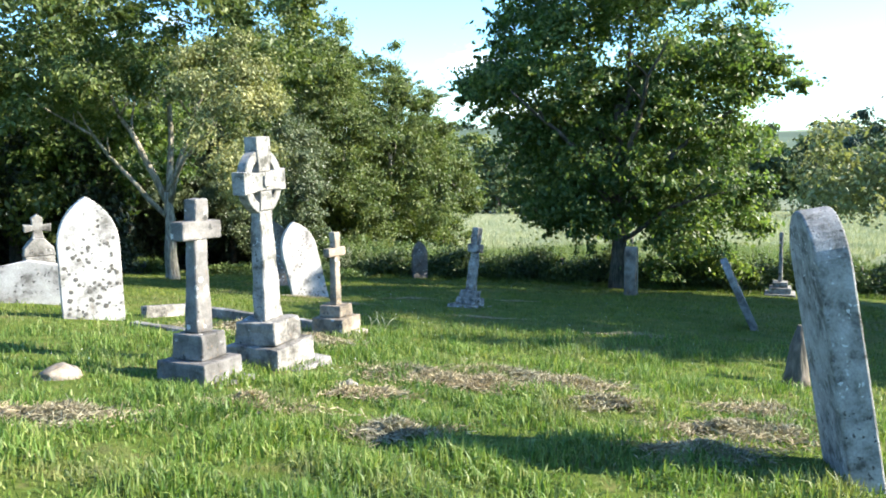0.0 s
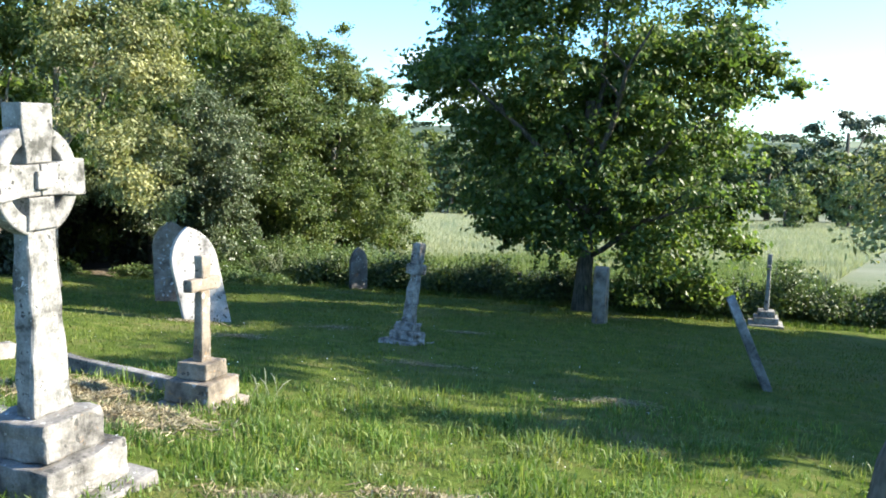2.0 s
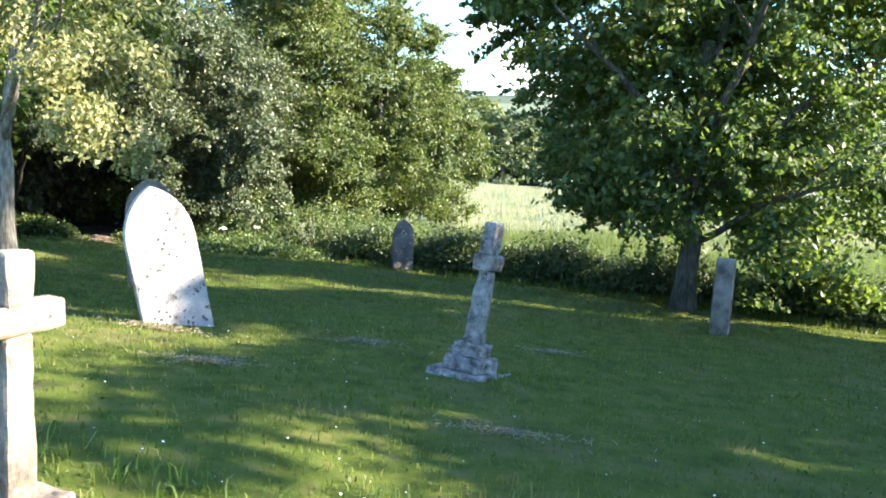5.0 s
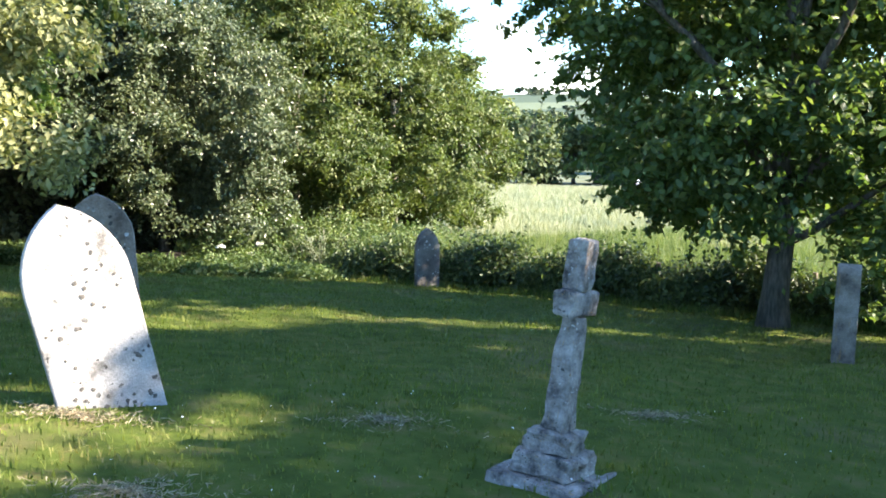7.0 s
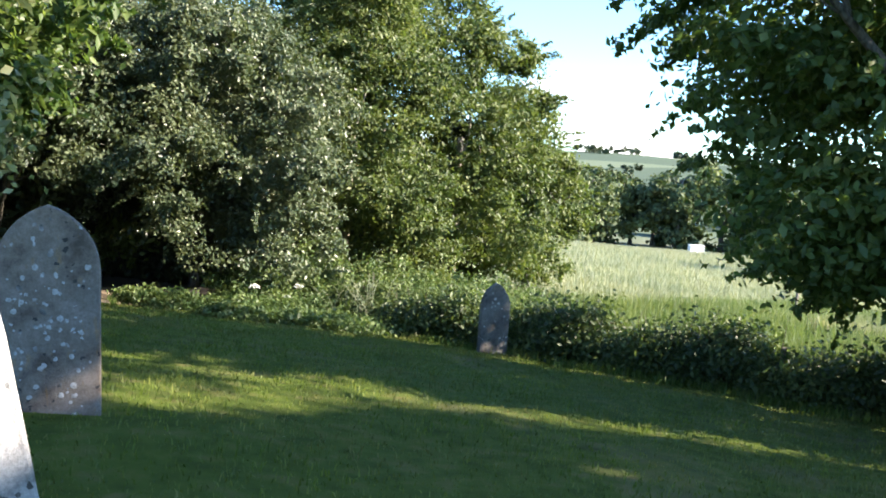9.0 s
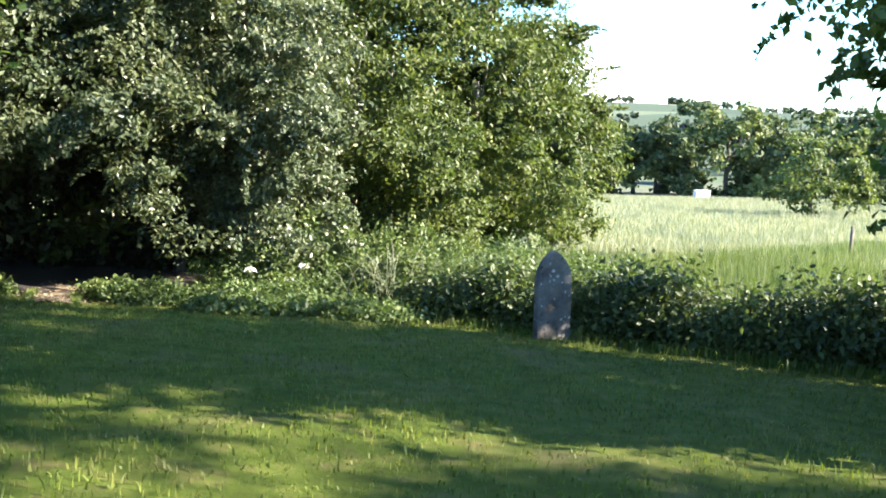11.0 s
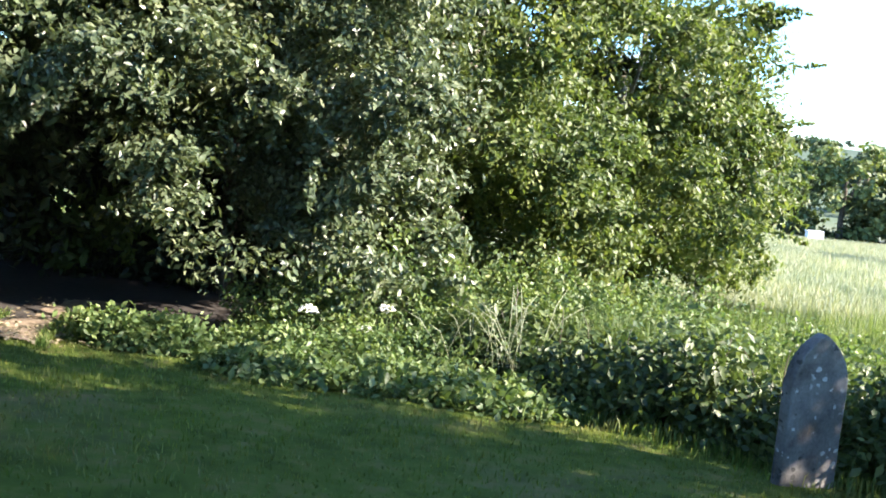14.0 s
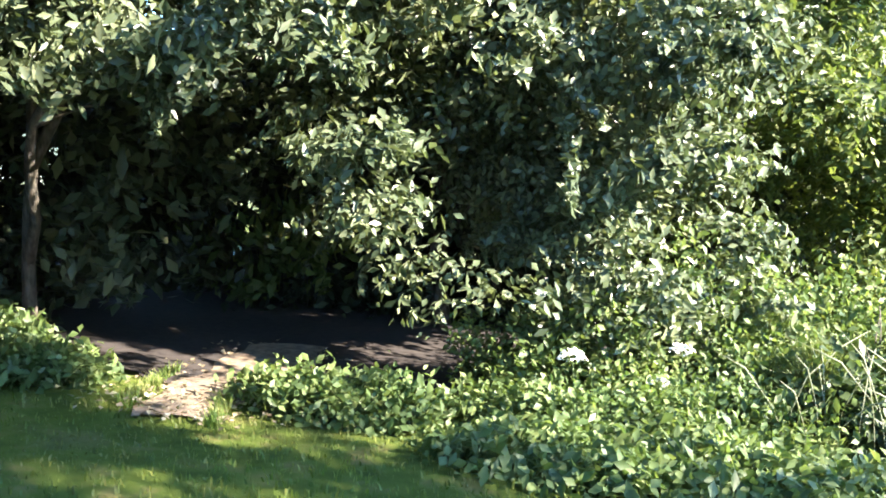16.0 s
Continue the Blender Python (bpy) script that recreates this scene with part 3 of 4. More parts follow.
def kerb(a, b, w, h, label, mat, seed):
    mx, my = (a[0] + b[0]) / 2, (a[1] + b[1]) / 2
    length = math.hypot(b[0] - a[0], b[1] - a[1])
    za, zb = lie1(*a), lie1(*b)
    ob = part("grave_kerb", block(length, w, h + 0.1, -0.1, 0, 0.012, 6, 0.008, seed), mat)
    ob.matrix_world = pose(mx, my, (za + zb) / 2, 0, -math.degrees(math.atan2(zb - za, length)), math.degrees(math.atan2(b[1] - a[1], b[0] - a[0])))
    return tagged(ob, label, "grave kerb", "kerbs of a grave")


kerb((-3.2, 11.15), (-1.42, 9.95), 0.09, 0.11, "weathered pale stone grave kerb with lichened top", GREYSTONE, 41)
kerb((-3.62, 10.35), (-3.25, 11.05), 0.1, 0.14, "weathered stone kerb half sunk in grass", GREYSTONE, 42)
kerb((-3.45, 9.55), (-2.3, 8.75), 0.1, 0.06, "sunken stone kerb half buried in turf", GREYSTONE, 43)


def boulder(x, y, s, label, mat, seed):
    bm = bmesh.new()
    bmesh.ops.create_icosphere(bm, subdivisions=3, radius=1)
    rough_bm(bm, 0.35, 1.3, seed)
    rough_bm(bm, 0.06, 6.0, seed)
    for v in bm.verts:
        v.co = Vector((v.co.x * s, v.co.y * s * 0.7, v.co.z * s * 0.55))
    for f in bm.faces:
        f.smooth = True
    ob = part("stone_fragment", bm, mat)
    ob.matrix_world = pose(x, y, lie1(x, y) + s * 0.12, 0, 0, seed * 40)
    return tagged(ob, label, "stone")


boulder(-2.85, 6.3, 0.15, "small rough stone lying in the grass", SANDSTONE, 1)
boulder(-2.0, 8.7, 0.2, "rounded stone lump beside the grave steps", SANDSTONE, 2)
boulder(-0.75, 6.5, 0.1, "flat pale stone half sunk in grass", GREYSTONE, 3)

stump = thing("tree_stump", 3.25, 8.0, lie1(3.25, 8.0), "dark rotting tree stump in shaded grass", "stump")
bm = bmesh.new()
tube(bm, [(0, 0, -0.1), (0.01, 0, 0.12), (0.03, 0.02, 0.35), (0.06, 0.02, 0.55)], [0.16, 0.11, 0.085, 0.05], 10)
part("stump", bm, DARKBARK, stump)

# ---- trees and shrubs ----
tree("broad_tree", 4.35, 22.0, "dense dark-green maple tree with branches sweeping to the ground", 11, 4.6, 0.2,
     [(0.45, (1.6, 20.6, 2.6), 0.1), (0.5, (7.4, 21.4, 2.4), 0.1), (0.6, (4.9, 19.4, 3.6), 0.09), (0.7, (3.2, 23.5, 4.6), 0.09), (0.85, (5.2, 22.5, 6.0), 0.08), (0.35, (6.6, 20.5, 0.2), 0.07)],
     [(4.4, 23.3, 3.0, 2.8, 2.6, 2.9), (2.5, 23.0, 3.0, 1.5, 2.2, 1.4), (6.5, 23.0, 2.6, 1.6, 2.2, 1.5), (4.4, 22.9, 0.6, 2.2, 2.1, 1.5),
      (6.2, 21.8, -0.7, 1.5, 1.2, 1.4), (5.4, 21.6, -0.2, 1.3, 1.0, 1.0), (4.4, 23.2, 5.6, 2.0, 2.4, 1.5),
      (1.2, 21.8, 2.9, 1.2, 0.8, 0.42), (1.5, 22.4, 4.3, 0.9, 0.8, 0.35), (8.0, 22.0, 2.8, 1.3, 0.8, 0.42), (7.7, 22.4, 4.3, 0.9, 0.8, 0.4), (2.4, 22.4, 5.5, 0.8, 0.8, 0.4),
      (6.9, 22.4, 5.6, 0.8, 0.8, 0.4), (1.9, 21.9, 1.5, 0.8, 0.8, 0.35), (8.1, 22.0, 1.3, 0.7, 0.7, 0.4), (2.6, 21.8, 0.1, 0.7, 0.8, 0.5), (3.7, 21.4, -0.2, 1.3, 0.8, 0.9), (5.4, 21.2, -1.2, 1.1, 0.7, 0.9)],
     135000, 0.125, MAPLE, DARKBARK, spray=0.28, per=30, hollow=0.55, floor=0.25, slim=0.62, flat=0.5, many=2.5, plume=0.42)
slender = tree("broad_tree", -5.95, 19.0, "slender grey-barked tree with crooked limbs and olive foliage", 21, 1.9, 0.16,
     [(0.95, (-7.6, 19.2, 3.4), 0.085), (0.95, (-4.6, 18.2, 3.2), 0.07), (0.9, (-6.0, 20.5, 4.4), 0.08), (0.8, (-8.4, 18.0, 2.6), 0.06), (1.0, (-3.8, 16.6, 2.4), 0.05)],
     [(-6.4, 20.0, 4.2, 3.4, 2.6, 2.0), (-8.6, 19.5, 3.6, 2.2, 2.4, 1.8), (-4.4, 18.8, 3.6, 1.7, 1.9, 1.5), (-7.6, 18.2, 2.8, 1.7, 1.4, 0.9)],
     60000, 0.12, THORN, BARK, spray=0.18, per=28, hollow=0.4, slim=0.5)
rng = np.random.default_rng(22)
pts, out = crown_points(rng, [(-3.5, 16.2, 0.95, 0.5, 0.5, 0.75), (-3.85, 16.5, 1.9, 0.7, 0.65, 0.8), (-4.3, 16.9, 2.9, 0.8, 0.8, 0.7)], 24000, 0.12, 24, 0.3)
leaf_mesh("hanging_bough", pts - np.array(slender.location), 0.065, rng, YELLOW, slender, 0.35, 0.55, "pale yellow-green leaves hanging in sunlight", 0.55, out)
FRONT = (0.55, -0.83, 0.1)
# bushes that back the hollow, its shade put into their leaf colour
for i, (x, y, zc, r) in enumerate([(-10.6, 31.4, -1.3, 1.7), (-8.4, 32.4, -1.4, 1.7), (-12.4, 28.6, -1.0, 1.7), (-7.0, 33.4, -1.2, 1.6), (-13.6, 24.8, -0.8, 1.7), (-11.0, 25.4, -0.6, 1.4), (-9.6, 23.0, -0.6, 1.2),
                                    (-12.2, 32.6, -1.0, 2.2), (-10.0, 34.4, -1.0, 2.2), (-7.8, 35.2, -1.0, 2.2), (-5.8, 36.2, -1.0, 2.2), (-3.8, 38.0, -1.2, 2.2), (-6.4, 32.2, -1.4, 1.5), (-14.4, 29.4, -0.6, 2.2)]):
    tree("undergrowth_bush", x, y, "undergrowth beneath the trees with shade painted into its leaves", 40 + i, 1.2, 0.05,
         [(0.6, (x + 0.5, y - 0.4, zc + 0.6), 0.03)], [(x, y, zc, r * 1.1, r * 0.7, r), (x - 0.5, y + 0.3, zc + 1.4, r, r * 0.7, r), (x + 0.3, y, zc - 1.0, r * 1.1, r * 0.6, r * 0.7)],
         16000, 0.17, SHADELEAF, DARKBARK, "bush", spray=0.25, per=26, hollow=0.3, floor=0.0, group="undergrowth")
holly = tree("holly_bush", -7.6, 31.4, "tall glossy dark-green bush leaning over a dark hollow", 31, 3.2, 0.12,
     [(0.6, (-6.0, 28.8, 0.6), 0.06), (0.7, (-8.0, 29.2, 1.6), 0.06), (0.5, (-5.6, 30.0, 0.4), 0.05), (0.4, (-5.0, 28.9, 0.3), 0.03)],
     [(-6.7, 30.2, 0.9, 2.1, 2.1, 2.0), (-5.6, 30.1, -0.6, 1.0, 0.8, 0.9), (-5.2, 29.8, -1.6, 1.1, 1.0, 1.1), (-7.6, 29.6, 1.4, 1.5, 1.3, 1.3),
      (-7.3, 27.9, 0.8, 1.2, 0.7, 0.8), (-5.7, 29.5, 0.6, 0.9, 0.6, 0.9), (-6.1, 27.9, -0.95, 0.5, 0.4, 0.22), (-7.0, 28.2, 2.0, 1.3, 0.9, 0.8), (-4.9, 28.9, -1.2, 0.5, 0.4, 0.8), (-4.8, 29.2, 0.4, 0.7, 0.7, 1.3)],
     125000, 0.09, HOLLY, DARKBARK, "bush", spray=0.13, per=26, hollow=0.6, floor=0.1, side=FRONT)
rng = np.random.default_rng(37)
pts, out = crown_points(rng, [(-6.5, 27.65, -1.15, 0.5, 0.25, 0.2), (-5.9, 27.75, -1.75, 0.5, 0.25, 0.35), (-6.9, 27.6, -0.55, 0.4, 0.25, 0.15)], 1000, 0.1, 10, 0.3)
leaf_mesh("low_bough", pts - np.array(holly.location), 0.085, rng, HOLLY, holly, 0.25, 0.5, "", 0.55, out)
tree("holly_bush", -10.6, 28.3, "dark leafy bush arching over a shaded path", 32, 3.0, 0.07,
     [(0.4, (-8.9, 27.3, 0.6), 0.06), (0.7, (-8.2, 28.0, 1.9), 0.06)],
     [(-9.4, 28.8, 1.9, 1.9, 1.7, 1.7), (-8.4, 28.6, 1.9, 1.6, 1.3, 1.3), (-10.4, 27.2, 0.9, 1.4, 1.1, 1.3), (-11.3, 26.0, 0.4, 1.5, 1.2, 1.6), (-8.8, 27.0, 0.7, 1.1, 0.7, 0.8), (-9.6, 26.7, 1.7, 1.2, 0.8, 0.8), (-8.3, 26.6, 0.05, 0.9, 0.4, 0.45), (-7.3, 26.9, 0.1, 0.9, 0.4, 0.42), (-6.5, 27.3, 0.25, 0.8, 0.4, 0.4), (-9.3, 26.1, 0.1, 0.8, 0.45, 0.45), (-6.4, 27.2, -0.95, 0.6, 0.3, 0.22)],
     105000, 0.095, HOLLY, DARKBARK, "bush", spray=0.13, per=26, hollow=0.55, side=FRONT, lean=(0.9, -0.6))
tree("hawthorn_bush", -4.6, 33.4, "tall hawthorn bush thick with small olive-green leaves", 33, 4.0, 0.13,
     [(0.6, (-3.4, 31.6, 0.6), 0.06), (0.7, (-4.0, 32.0, 2.6), 0.06), (0.8, (-5.4, 32.2, 3.4), 0.06)],
     [(-4.7, 33.2, 1.4, 2.2, 2.1, 2.6), (-4.0, 32.2, -0.7, 1.5, 1.2, 1.5), (-3.4, 32.8, -1.7, 1.3, 1.1, 1.1), (-5.3, 32.6, 3.6, 1.9, 1.7, 1.4)],
     80000, 0.105, THORN, BARK, "bush", spray=0.15, per=26, hollow=0.6, floor=0.1, side=FRONT)
tree("hawthorn_bush", -2.2, 36.6, "tall hawthorn bush with uneven feathery crown", 34, 4.4, 0.14,
     [(0.6, (-1.2, 34.8, 0.6), 0.06), (0.7, (-1.8, 35.4, 2.6), 0.06)],
     [(-2.5, 36.6, 1.2, 2.4, 2.2, 2.8), (-1.5, 35.6, -1.0, 1.8, 1.5, 1.6), (-3.2, 36.4, 3.4, 1.7, 1.8, 1.2), (-4.9, 36.4, 5.0, 1.4, 1.5, 1.2), (-4.6, 35.4, 3.0, 1.8, 1.6, 2.2), (-1.3, 36.0, 3.2, 0.8, 0.7, 0.35), (-1.9, 36.2, 4.9, 0.7, 0.6, 0.4)],
     84000, 0.12, THORN, BARK, "bush", spray=0.17, per=26, hollow=0.6, floor=0.1, side=FRONT)
tree("hawthorn_bush", -0.1, 39.4, "spreading yellow-green hawthorn at the field edge", 35, 3.4, 0.13,
     [(0.6, (1.0, 38.0, -0.4), 0.06), (0.7, (-0.6, 38.6, 1.8), 0.06)],
     [(-1.3, 39.6, -0.2, 2.1, 2.1, 2.1), (0.35, 39.4, -1.7, 1.3, 1.4, 1.2), (-1.9, 39.2, 1.6, 1.4, 1.5, 1.1), (-1.0, 38.4, -1.8, 1.6, 1.2, 1.1), (0.2, 39.0, 0.7, 0.8, 0.6, 0.3)],
     52000, 0.13, THORN, BARK, "bush", spray=0.18, per=26, hollow=0.6, floor=0.2, side=FRONT)
for i, (x, y, zc, r, h) in enumerate([(-9.5, 32.5, 1.2, 2.6, 3.6), (-11.8, 30.2, 0.8, 2.4, 3.4), (-13.4, 26.6, 0.8, 2.3, 3.2), (-11.6, 23.6, 1.6, 2.3, 3.2), (-14.2, 21.6, 1.8, 2.6, 3.4),
                                      (-9.4, 24.6, 2.2, 2.0, 2.4), (-15.5, 17.2, 2.0, 2.8, 3.6), (-7.6, 34.6, 2.5, 2.6, 4.2), (-7.0, 37.2, 3.2, 2.5, 4.2)]):
    tree("wood_tree", x, y, "dark leafy woodland tree behind the churchyard", 50 + i, zc + 3.5, 0.14,
         [(0.6, (x + 0.8, y - 1.2, zc + 1.2), 0.06), (0.7, (x - 0.9, y - 0.6, zc + 1.6), 0.06)],
         [(x, y, zc, r, r * 0.85, h), (x + 0.6, y - 0.7, zc - h * 0.45, r * 0.8, r * 0.6, h * 0.5)],
         19000, 0.19, (THORN, HOLLY, MAPLE)[i % 3], DARKBARK, spray=0.3, per=28, hollow=0.35, floor=0.15, group="woodland trees")
# trees beyond the edge of the lawn that throw the long shade
for i, (x, y, r, h) in enumerate([(10.6, 8.9, 1.9, 4.4), (12.6, 11.6, 2.3, 8.8), (13.8, 13.8, 2.2, 8.5), (14.6, 17.3, 2.3, 13.6), (12.8, 16.0, 1.5, 11.5)]):
    z = lie1(x, y)
    lobes = [(x, y, z + h * 0.6, r, r * 0.8, h * 0.42), (x + 0.4, y + 0.5, z + h * 0.35, r * 0.95, r * 0.75, h * 0.3)]
    limbs = [(0.6, (x - 1, y - 0.5, z + h * 0.6), 0.08), (0.7, (x + 1, y + 0.6, z + h * 0.7), 0.08)]
    if i == 0:
        limbs += [(0.4, (4.8, 9.35, 1.3), 0.05)]
    shader = tree("shade_tree", x, y, "leafy tree casting long shade over the lawn", 80 + i, h * 0.75, 0.2, limbs, lobes,
         32000, 0.26, MAPLE, DARKBARK, spray=0.3, per=26, hollow=0.3, group="shade trees")

    if i == 0:
        br = np.random.default_rng(88)
        pts, out = crown_points(br, [(4.2, 9.5, 1.1, 0.3, 0.3, 0.42), (4.5, 9.4, 0.85, 0.3, 0.3, 0.3), (4.85, 9.3, 1.2, 0.3, 0.3, 0.3)], 4200, 0.1, 12, 0.2)
        leaf_mesh("hanging_bough", pts - np.array(shader.location), 0.06, br, YELLOW, shader, 0.3, 0.6, "bright yellow-green leaves on a low bough", 0.55, out)

# far trees along the end of the hay field
rng = np.random.default_rng(7)


def far_tree(x, y, h, w, mat, label, seed, n=3900, leaf=0.9, name="field_tree"):
    z = lie1(x, y)
    r = np.random.default_rng(seed)
    lobes = [(x, y, z + h * 0.46, w * 0.42, w * 0.42, h * 0.46)]
    for _ in range(7):
        a, u = r.uniform(0, 6.28), r.uniform(0.1, 0.8)
        lobes.append((x + math.cos(a) * w * 0.3, y + math.sin(a) * w * 0.3, z + h * u, w * 0.24, w * 0.24, h * 0.2))
    tree(name, x, y, label, seed, h * 0.7, h * 0.03, [(0.5, (x + w * 0.2, y, z + h * 0.7), h * 0.015)], lobes, n, leaf, mat, DARKBARK,
         spray=w * 0.05, per=13, hollow=0.7, floor=0.0, slim=0.75, side=(0.5, -0.85, 0.1), group="trees at the field end")


for i in range(34):
    x = -34 + i * 5.0 + rng.uniform(-2, 2)
    y = 176 + rng.uniform(-5, 9) - max(0, x - 40) * 0.25
    h = rng.uniform(12, 17)
    far_tree(x, y, h, h * rng.uniform(0.75, 1.0), (FARLEAF, FARLEAF, PALEFAR)[i % 3], "bushy green tree at the far end of the field", 200 + i)
for i in range(16):
    x = -10 + i * 13 + rng.uniform(-5, 5)
    y = 225 + rng.uniform(-10, 40)
    h = rng.uniform(13, 18)
    far_tree(x, y, h, h * 0.9, (FARLEAF, DARKFAR)[i % 2], "dark distant tree on the rising ground", 300 + i, 3000, 1.2)
far_tree(31, 186, 19, 12, FARLEAF, "tall tree standing above the field hedge", 401)
far_tree(122, 238, 27, 25, DARKFAR, "large rounded dark distant tree", 402, 6000, 1.0)
far_tree(23.5, 90, 6.4, 8.0, THORN, "spreading bush alone in the hay field", 403, 9000, 0.32)
far_tree(52, 118, 7, 7, PALEFAR, "pale sapling tree by the field edge", 404, 5000, 0.42)
far_tree(66, 128, 7.5, 8, PALEFAR, "pale green tree by the field edge", 405, 5000, 0.42)
far_tree(44, 130, 6, 8, FARLEAF, "bushy tree by the field edge", 406, 5000, 0.42)
for i in range(64):
    x = -300 + i * 22 + rng.uniform(-9, 9)
    y = 800 + rng.uniform(-60, 120)
    far_tree(x, y, rng.uniform(4, 7.5), rng.uniform(18, 40), DARKFAR, "tiny hedgerow tree on the far hilltop", 500 + i, 260, 3.2)
for i in range(22):
    x = -60 + i * 22 + rng.uniform(-9, 9)
    y = 380 + rng.uniform(-60, 90)
    far_tree(x, y, rng.uniform(8, 13), rng.uniform(16, 30), (FARLEAF, DARKFAR)[i % 2], "hedgerow tree on the distant slope", 600 + i, 700, 2.0)

trough = thing("field_trough", 29.3, 158.5, lie1(29.3, 158.5), "small white box standing in the hay field", "trough", "", 0, 0, 8)
part("body", block(2.4, 1.3, 1.1, 0, 0.04, 0.05, 2, 0.01, 3), WHITEPAINT, trough)
part("lid", block(2.5, 1.4, 0.1, 1.1, 0.02, 0.03, 2, 0.01, 4), WHITEPAINT, trough)


# ---- boundary: brambles, wire fence, rank grass ----
LINE = [(-3.6, 28.9), (-2.0, 27.7), (-0.3, 26.7), (2.0, 25.5), (4.5, 23.8), (7.0, 22.3), (10.0, 21.7), (14.5, 21.0)]
_seg = np.array(LINE)
_len = np.concatenate([[0], np.cumsum(np.hypot(*np.diff(_seg, axis=0).T))])


def along_line(u):
    """Places on the boundary at u metres from its start, and the way across it."""
    x, y = np.interp(u, _len, _seg[:, 0]), np.interp(u, _len, _seg[:, 1])
    x1, y1 = np.interp(u + 0.3, _len, _seg[:, 0]), np.interp(u + 0.3, _len, _seg[:, 1])
    x0, y0 = np.interp(u - 0.3, _len, _seg[:, 0]), np.interp(u - 0.3, _len, _seg[:, 1])
    tx, ty = x1 - x0, y1 - y0
    q = np.hypot(tx, ty) + 1e-9
    return x, y, -ty / q, tx / q


def bramble(name, u0, u1, tall, label, n, seed, mat=BRAMBLE, wide=0.55):
    rng = np.random.default_rng(seed)
    k = n // 26
    u = rng.uniform(u0, u1, k)
    x, y, ax, ay = along_line(u)
    a = rng.uniform(0, math.pi, k)
    top = tall * (0.8 + 0.22 * np.sin(u * 2.1 + seed) + 0.12 * np.sin(u * 5.3))
    off = 0.35 + np.cos(a) * wide * -1
    hgt = (0.36 + 0.64 * np.sin(a)) * top * rng.uniform(0.6, 1.05, k)
    c = np.stack([x + ax * off, y + ay * off, lie(x + ax * off, y + ay * off) + hgt], 1)
    out = np.stack([ax * -np.cos(a), ay * -np.cos(a), np.sin(a)], 1)
    # some long sprays stand out of the top
    s = rng.random(k) < 0.05
    c[s, 2] += rng.uniform(0.1, 0.45, s.sum())
    mx, my = float(x.mean()), float(y.mean())
    t = thing(name, mx, my, lie1(mx, my), label, "bramble hedge", "brambles along the boundary")
    pts = np.repeat(c, 26, 0) + rng.normal(size=(k * 26, 3)) * np.array([0.13, 0.13, 0.1]) - np.array([mx, my, lie1(mx, my)])
    leaf_mesh("leaves", pts, 0.085, rng, mat, t, 0.3, 0.6, "", 0.5, np.repeat(out, 26, 0))
    for i in range(7):
        uu = np.array([rng.uniform(u0, u1)])
        bx, by, cx, cy = (float(q[0]) for q in along_line(uu))
        bz = lie1(bx, by)
        bm = bmesh.new()
        o = Vector((mx, my, lie1(mx, my)))
        tip = Vector((bx + cx * rng.uniform(-0.2, 0.8), by + cy * rng.uniform(-0.2, 0.8), bz + tall * rng.uniform(0.9, 1.35)))
        tube(bm, [p - o for p in bend((bx + cx * 0.3, by + cy * 0.3, bz - 0.05), tip, 0.1, 5, i + seed, 0.08)], [0.008, 0.008, 0.007, 0.006, 0.005, 0.003], 5)
        part("stem", bm, DARKBARK, t)
    return t


cuts = [0.0, 2.2, 4.2, 6.4, 8.8, 11.4, 14.2, float(_len[-1])]
for i in range(7):
    bramble("bramble_hedge", cuts[i], cuts[i + 1], (0.75, 0.8, 0.85, 0.85, 0.9, 1.05, 1.1)[i],
            "tangled green bramble hedge, dark below, along the boundary", (13000, 15000, 17000, 17000, 15000, 12000, 15000)[i], 700 + i)

# dark strip laid on the turf to paint in shade along the hedge foot
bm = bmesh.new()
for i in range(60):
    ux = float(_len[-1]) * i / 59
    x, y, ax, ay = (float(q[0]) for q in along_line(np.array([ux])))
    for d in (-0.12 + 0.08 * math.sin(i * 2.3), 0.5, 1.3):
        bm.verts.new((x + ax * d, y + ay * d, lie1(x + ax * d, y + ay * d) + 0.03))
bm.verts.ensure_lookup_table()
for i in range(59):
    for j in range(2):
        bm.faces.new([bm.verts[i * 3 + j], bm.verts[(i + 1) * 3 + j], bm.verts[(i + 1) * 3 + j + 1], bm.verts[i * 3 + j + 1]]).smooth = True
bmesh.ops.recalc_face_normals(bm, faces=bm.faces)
tagged(part("hedge_shade_strip", bm, GROUNDSHADE), "dark strip standing for shade beneath the brambles", "ground", "", "structure")

fence = thing("wire_fence", 2.0, 25.9, lie1(2.0, 25.9), "rusty wire fence on old posts among brambles", "fence")
fo = Vector((2.0, 25.9, lie1(2.0, 25.9)))
posts = []
for u in (5.4, 8.0, 10.6, 13.2, 16.0, 19.0):
    x, y, ax, ay = (float(q[0]) for q in along_line(np.array([u])))
    posts.append(Vector((x + ax * 0.3, y + ay * 0.3, lie1(x, y))))
for i, p in enumerate(posts):
    bm = bmesh.new()
    tube(bm, [p - fo + Vector((0, 0, -0.1)), p - fo + Vector((0.01, 0, 0.5)), p - fo + Vector((0.0, 0.01, 0.72))], [0.045, 0.043, 0.04], 8)
    part("post", bm, WOOD, fence)
for h in (0.4, 0.66):
    for p, q in zip(posts, posts[1:]):
        bm = bmesh.new()
        tube(bm, [v - fo + Vector((0, 0, h)) for v in bend(p, q, -0.02, 4, 1, 0.0)], [0.004] * 5, 5)
        part("wire", bm, WIRE, fence)

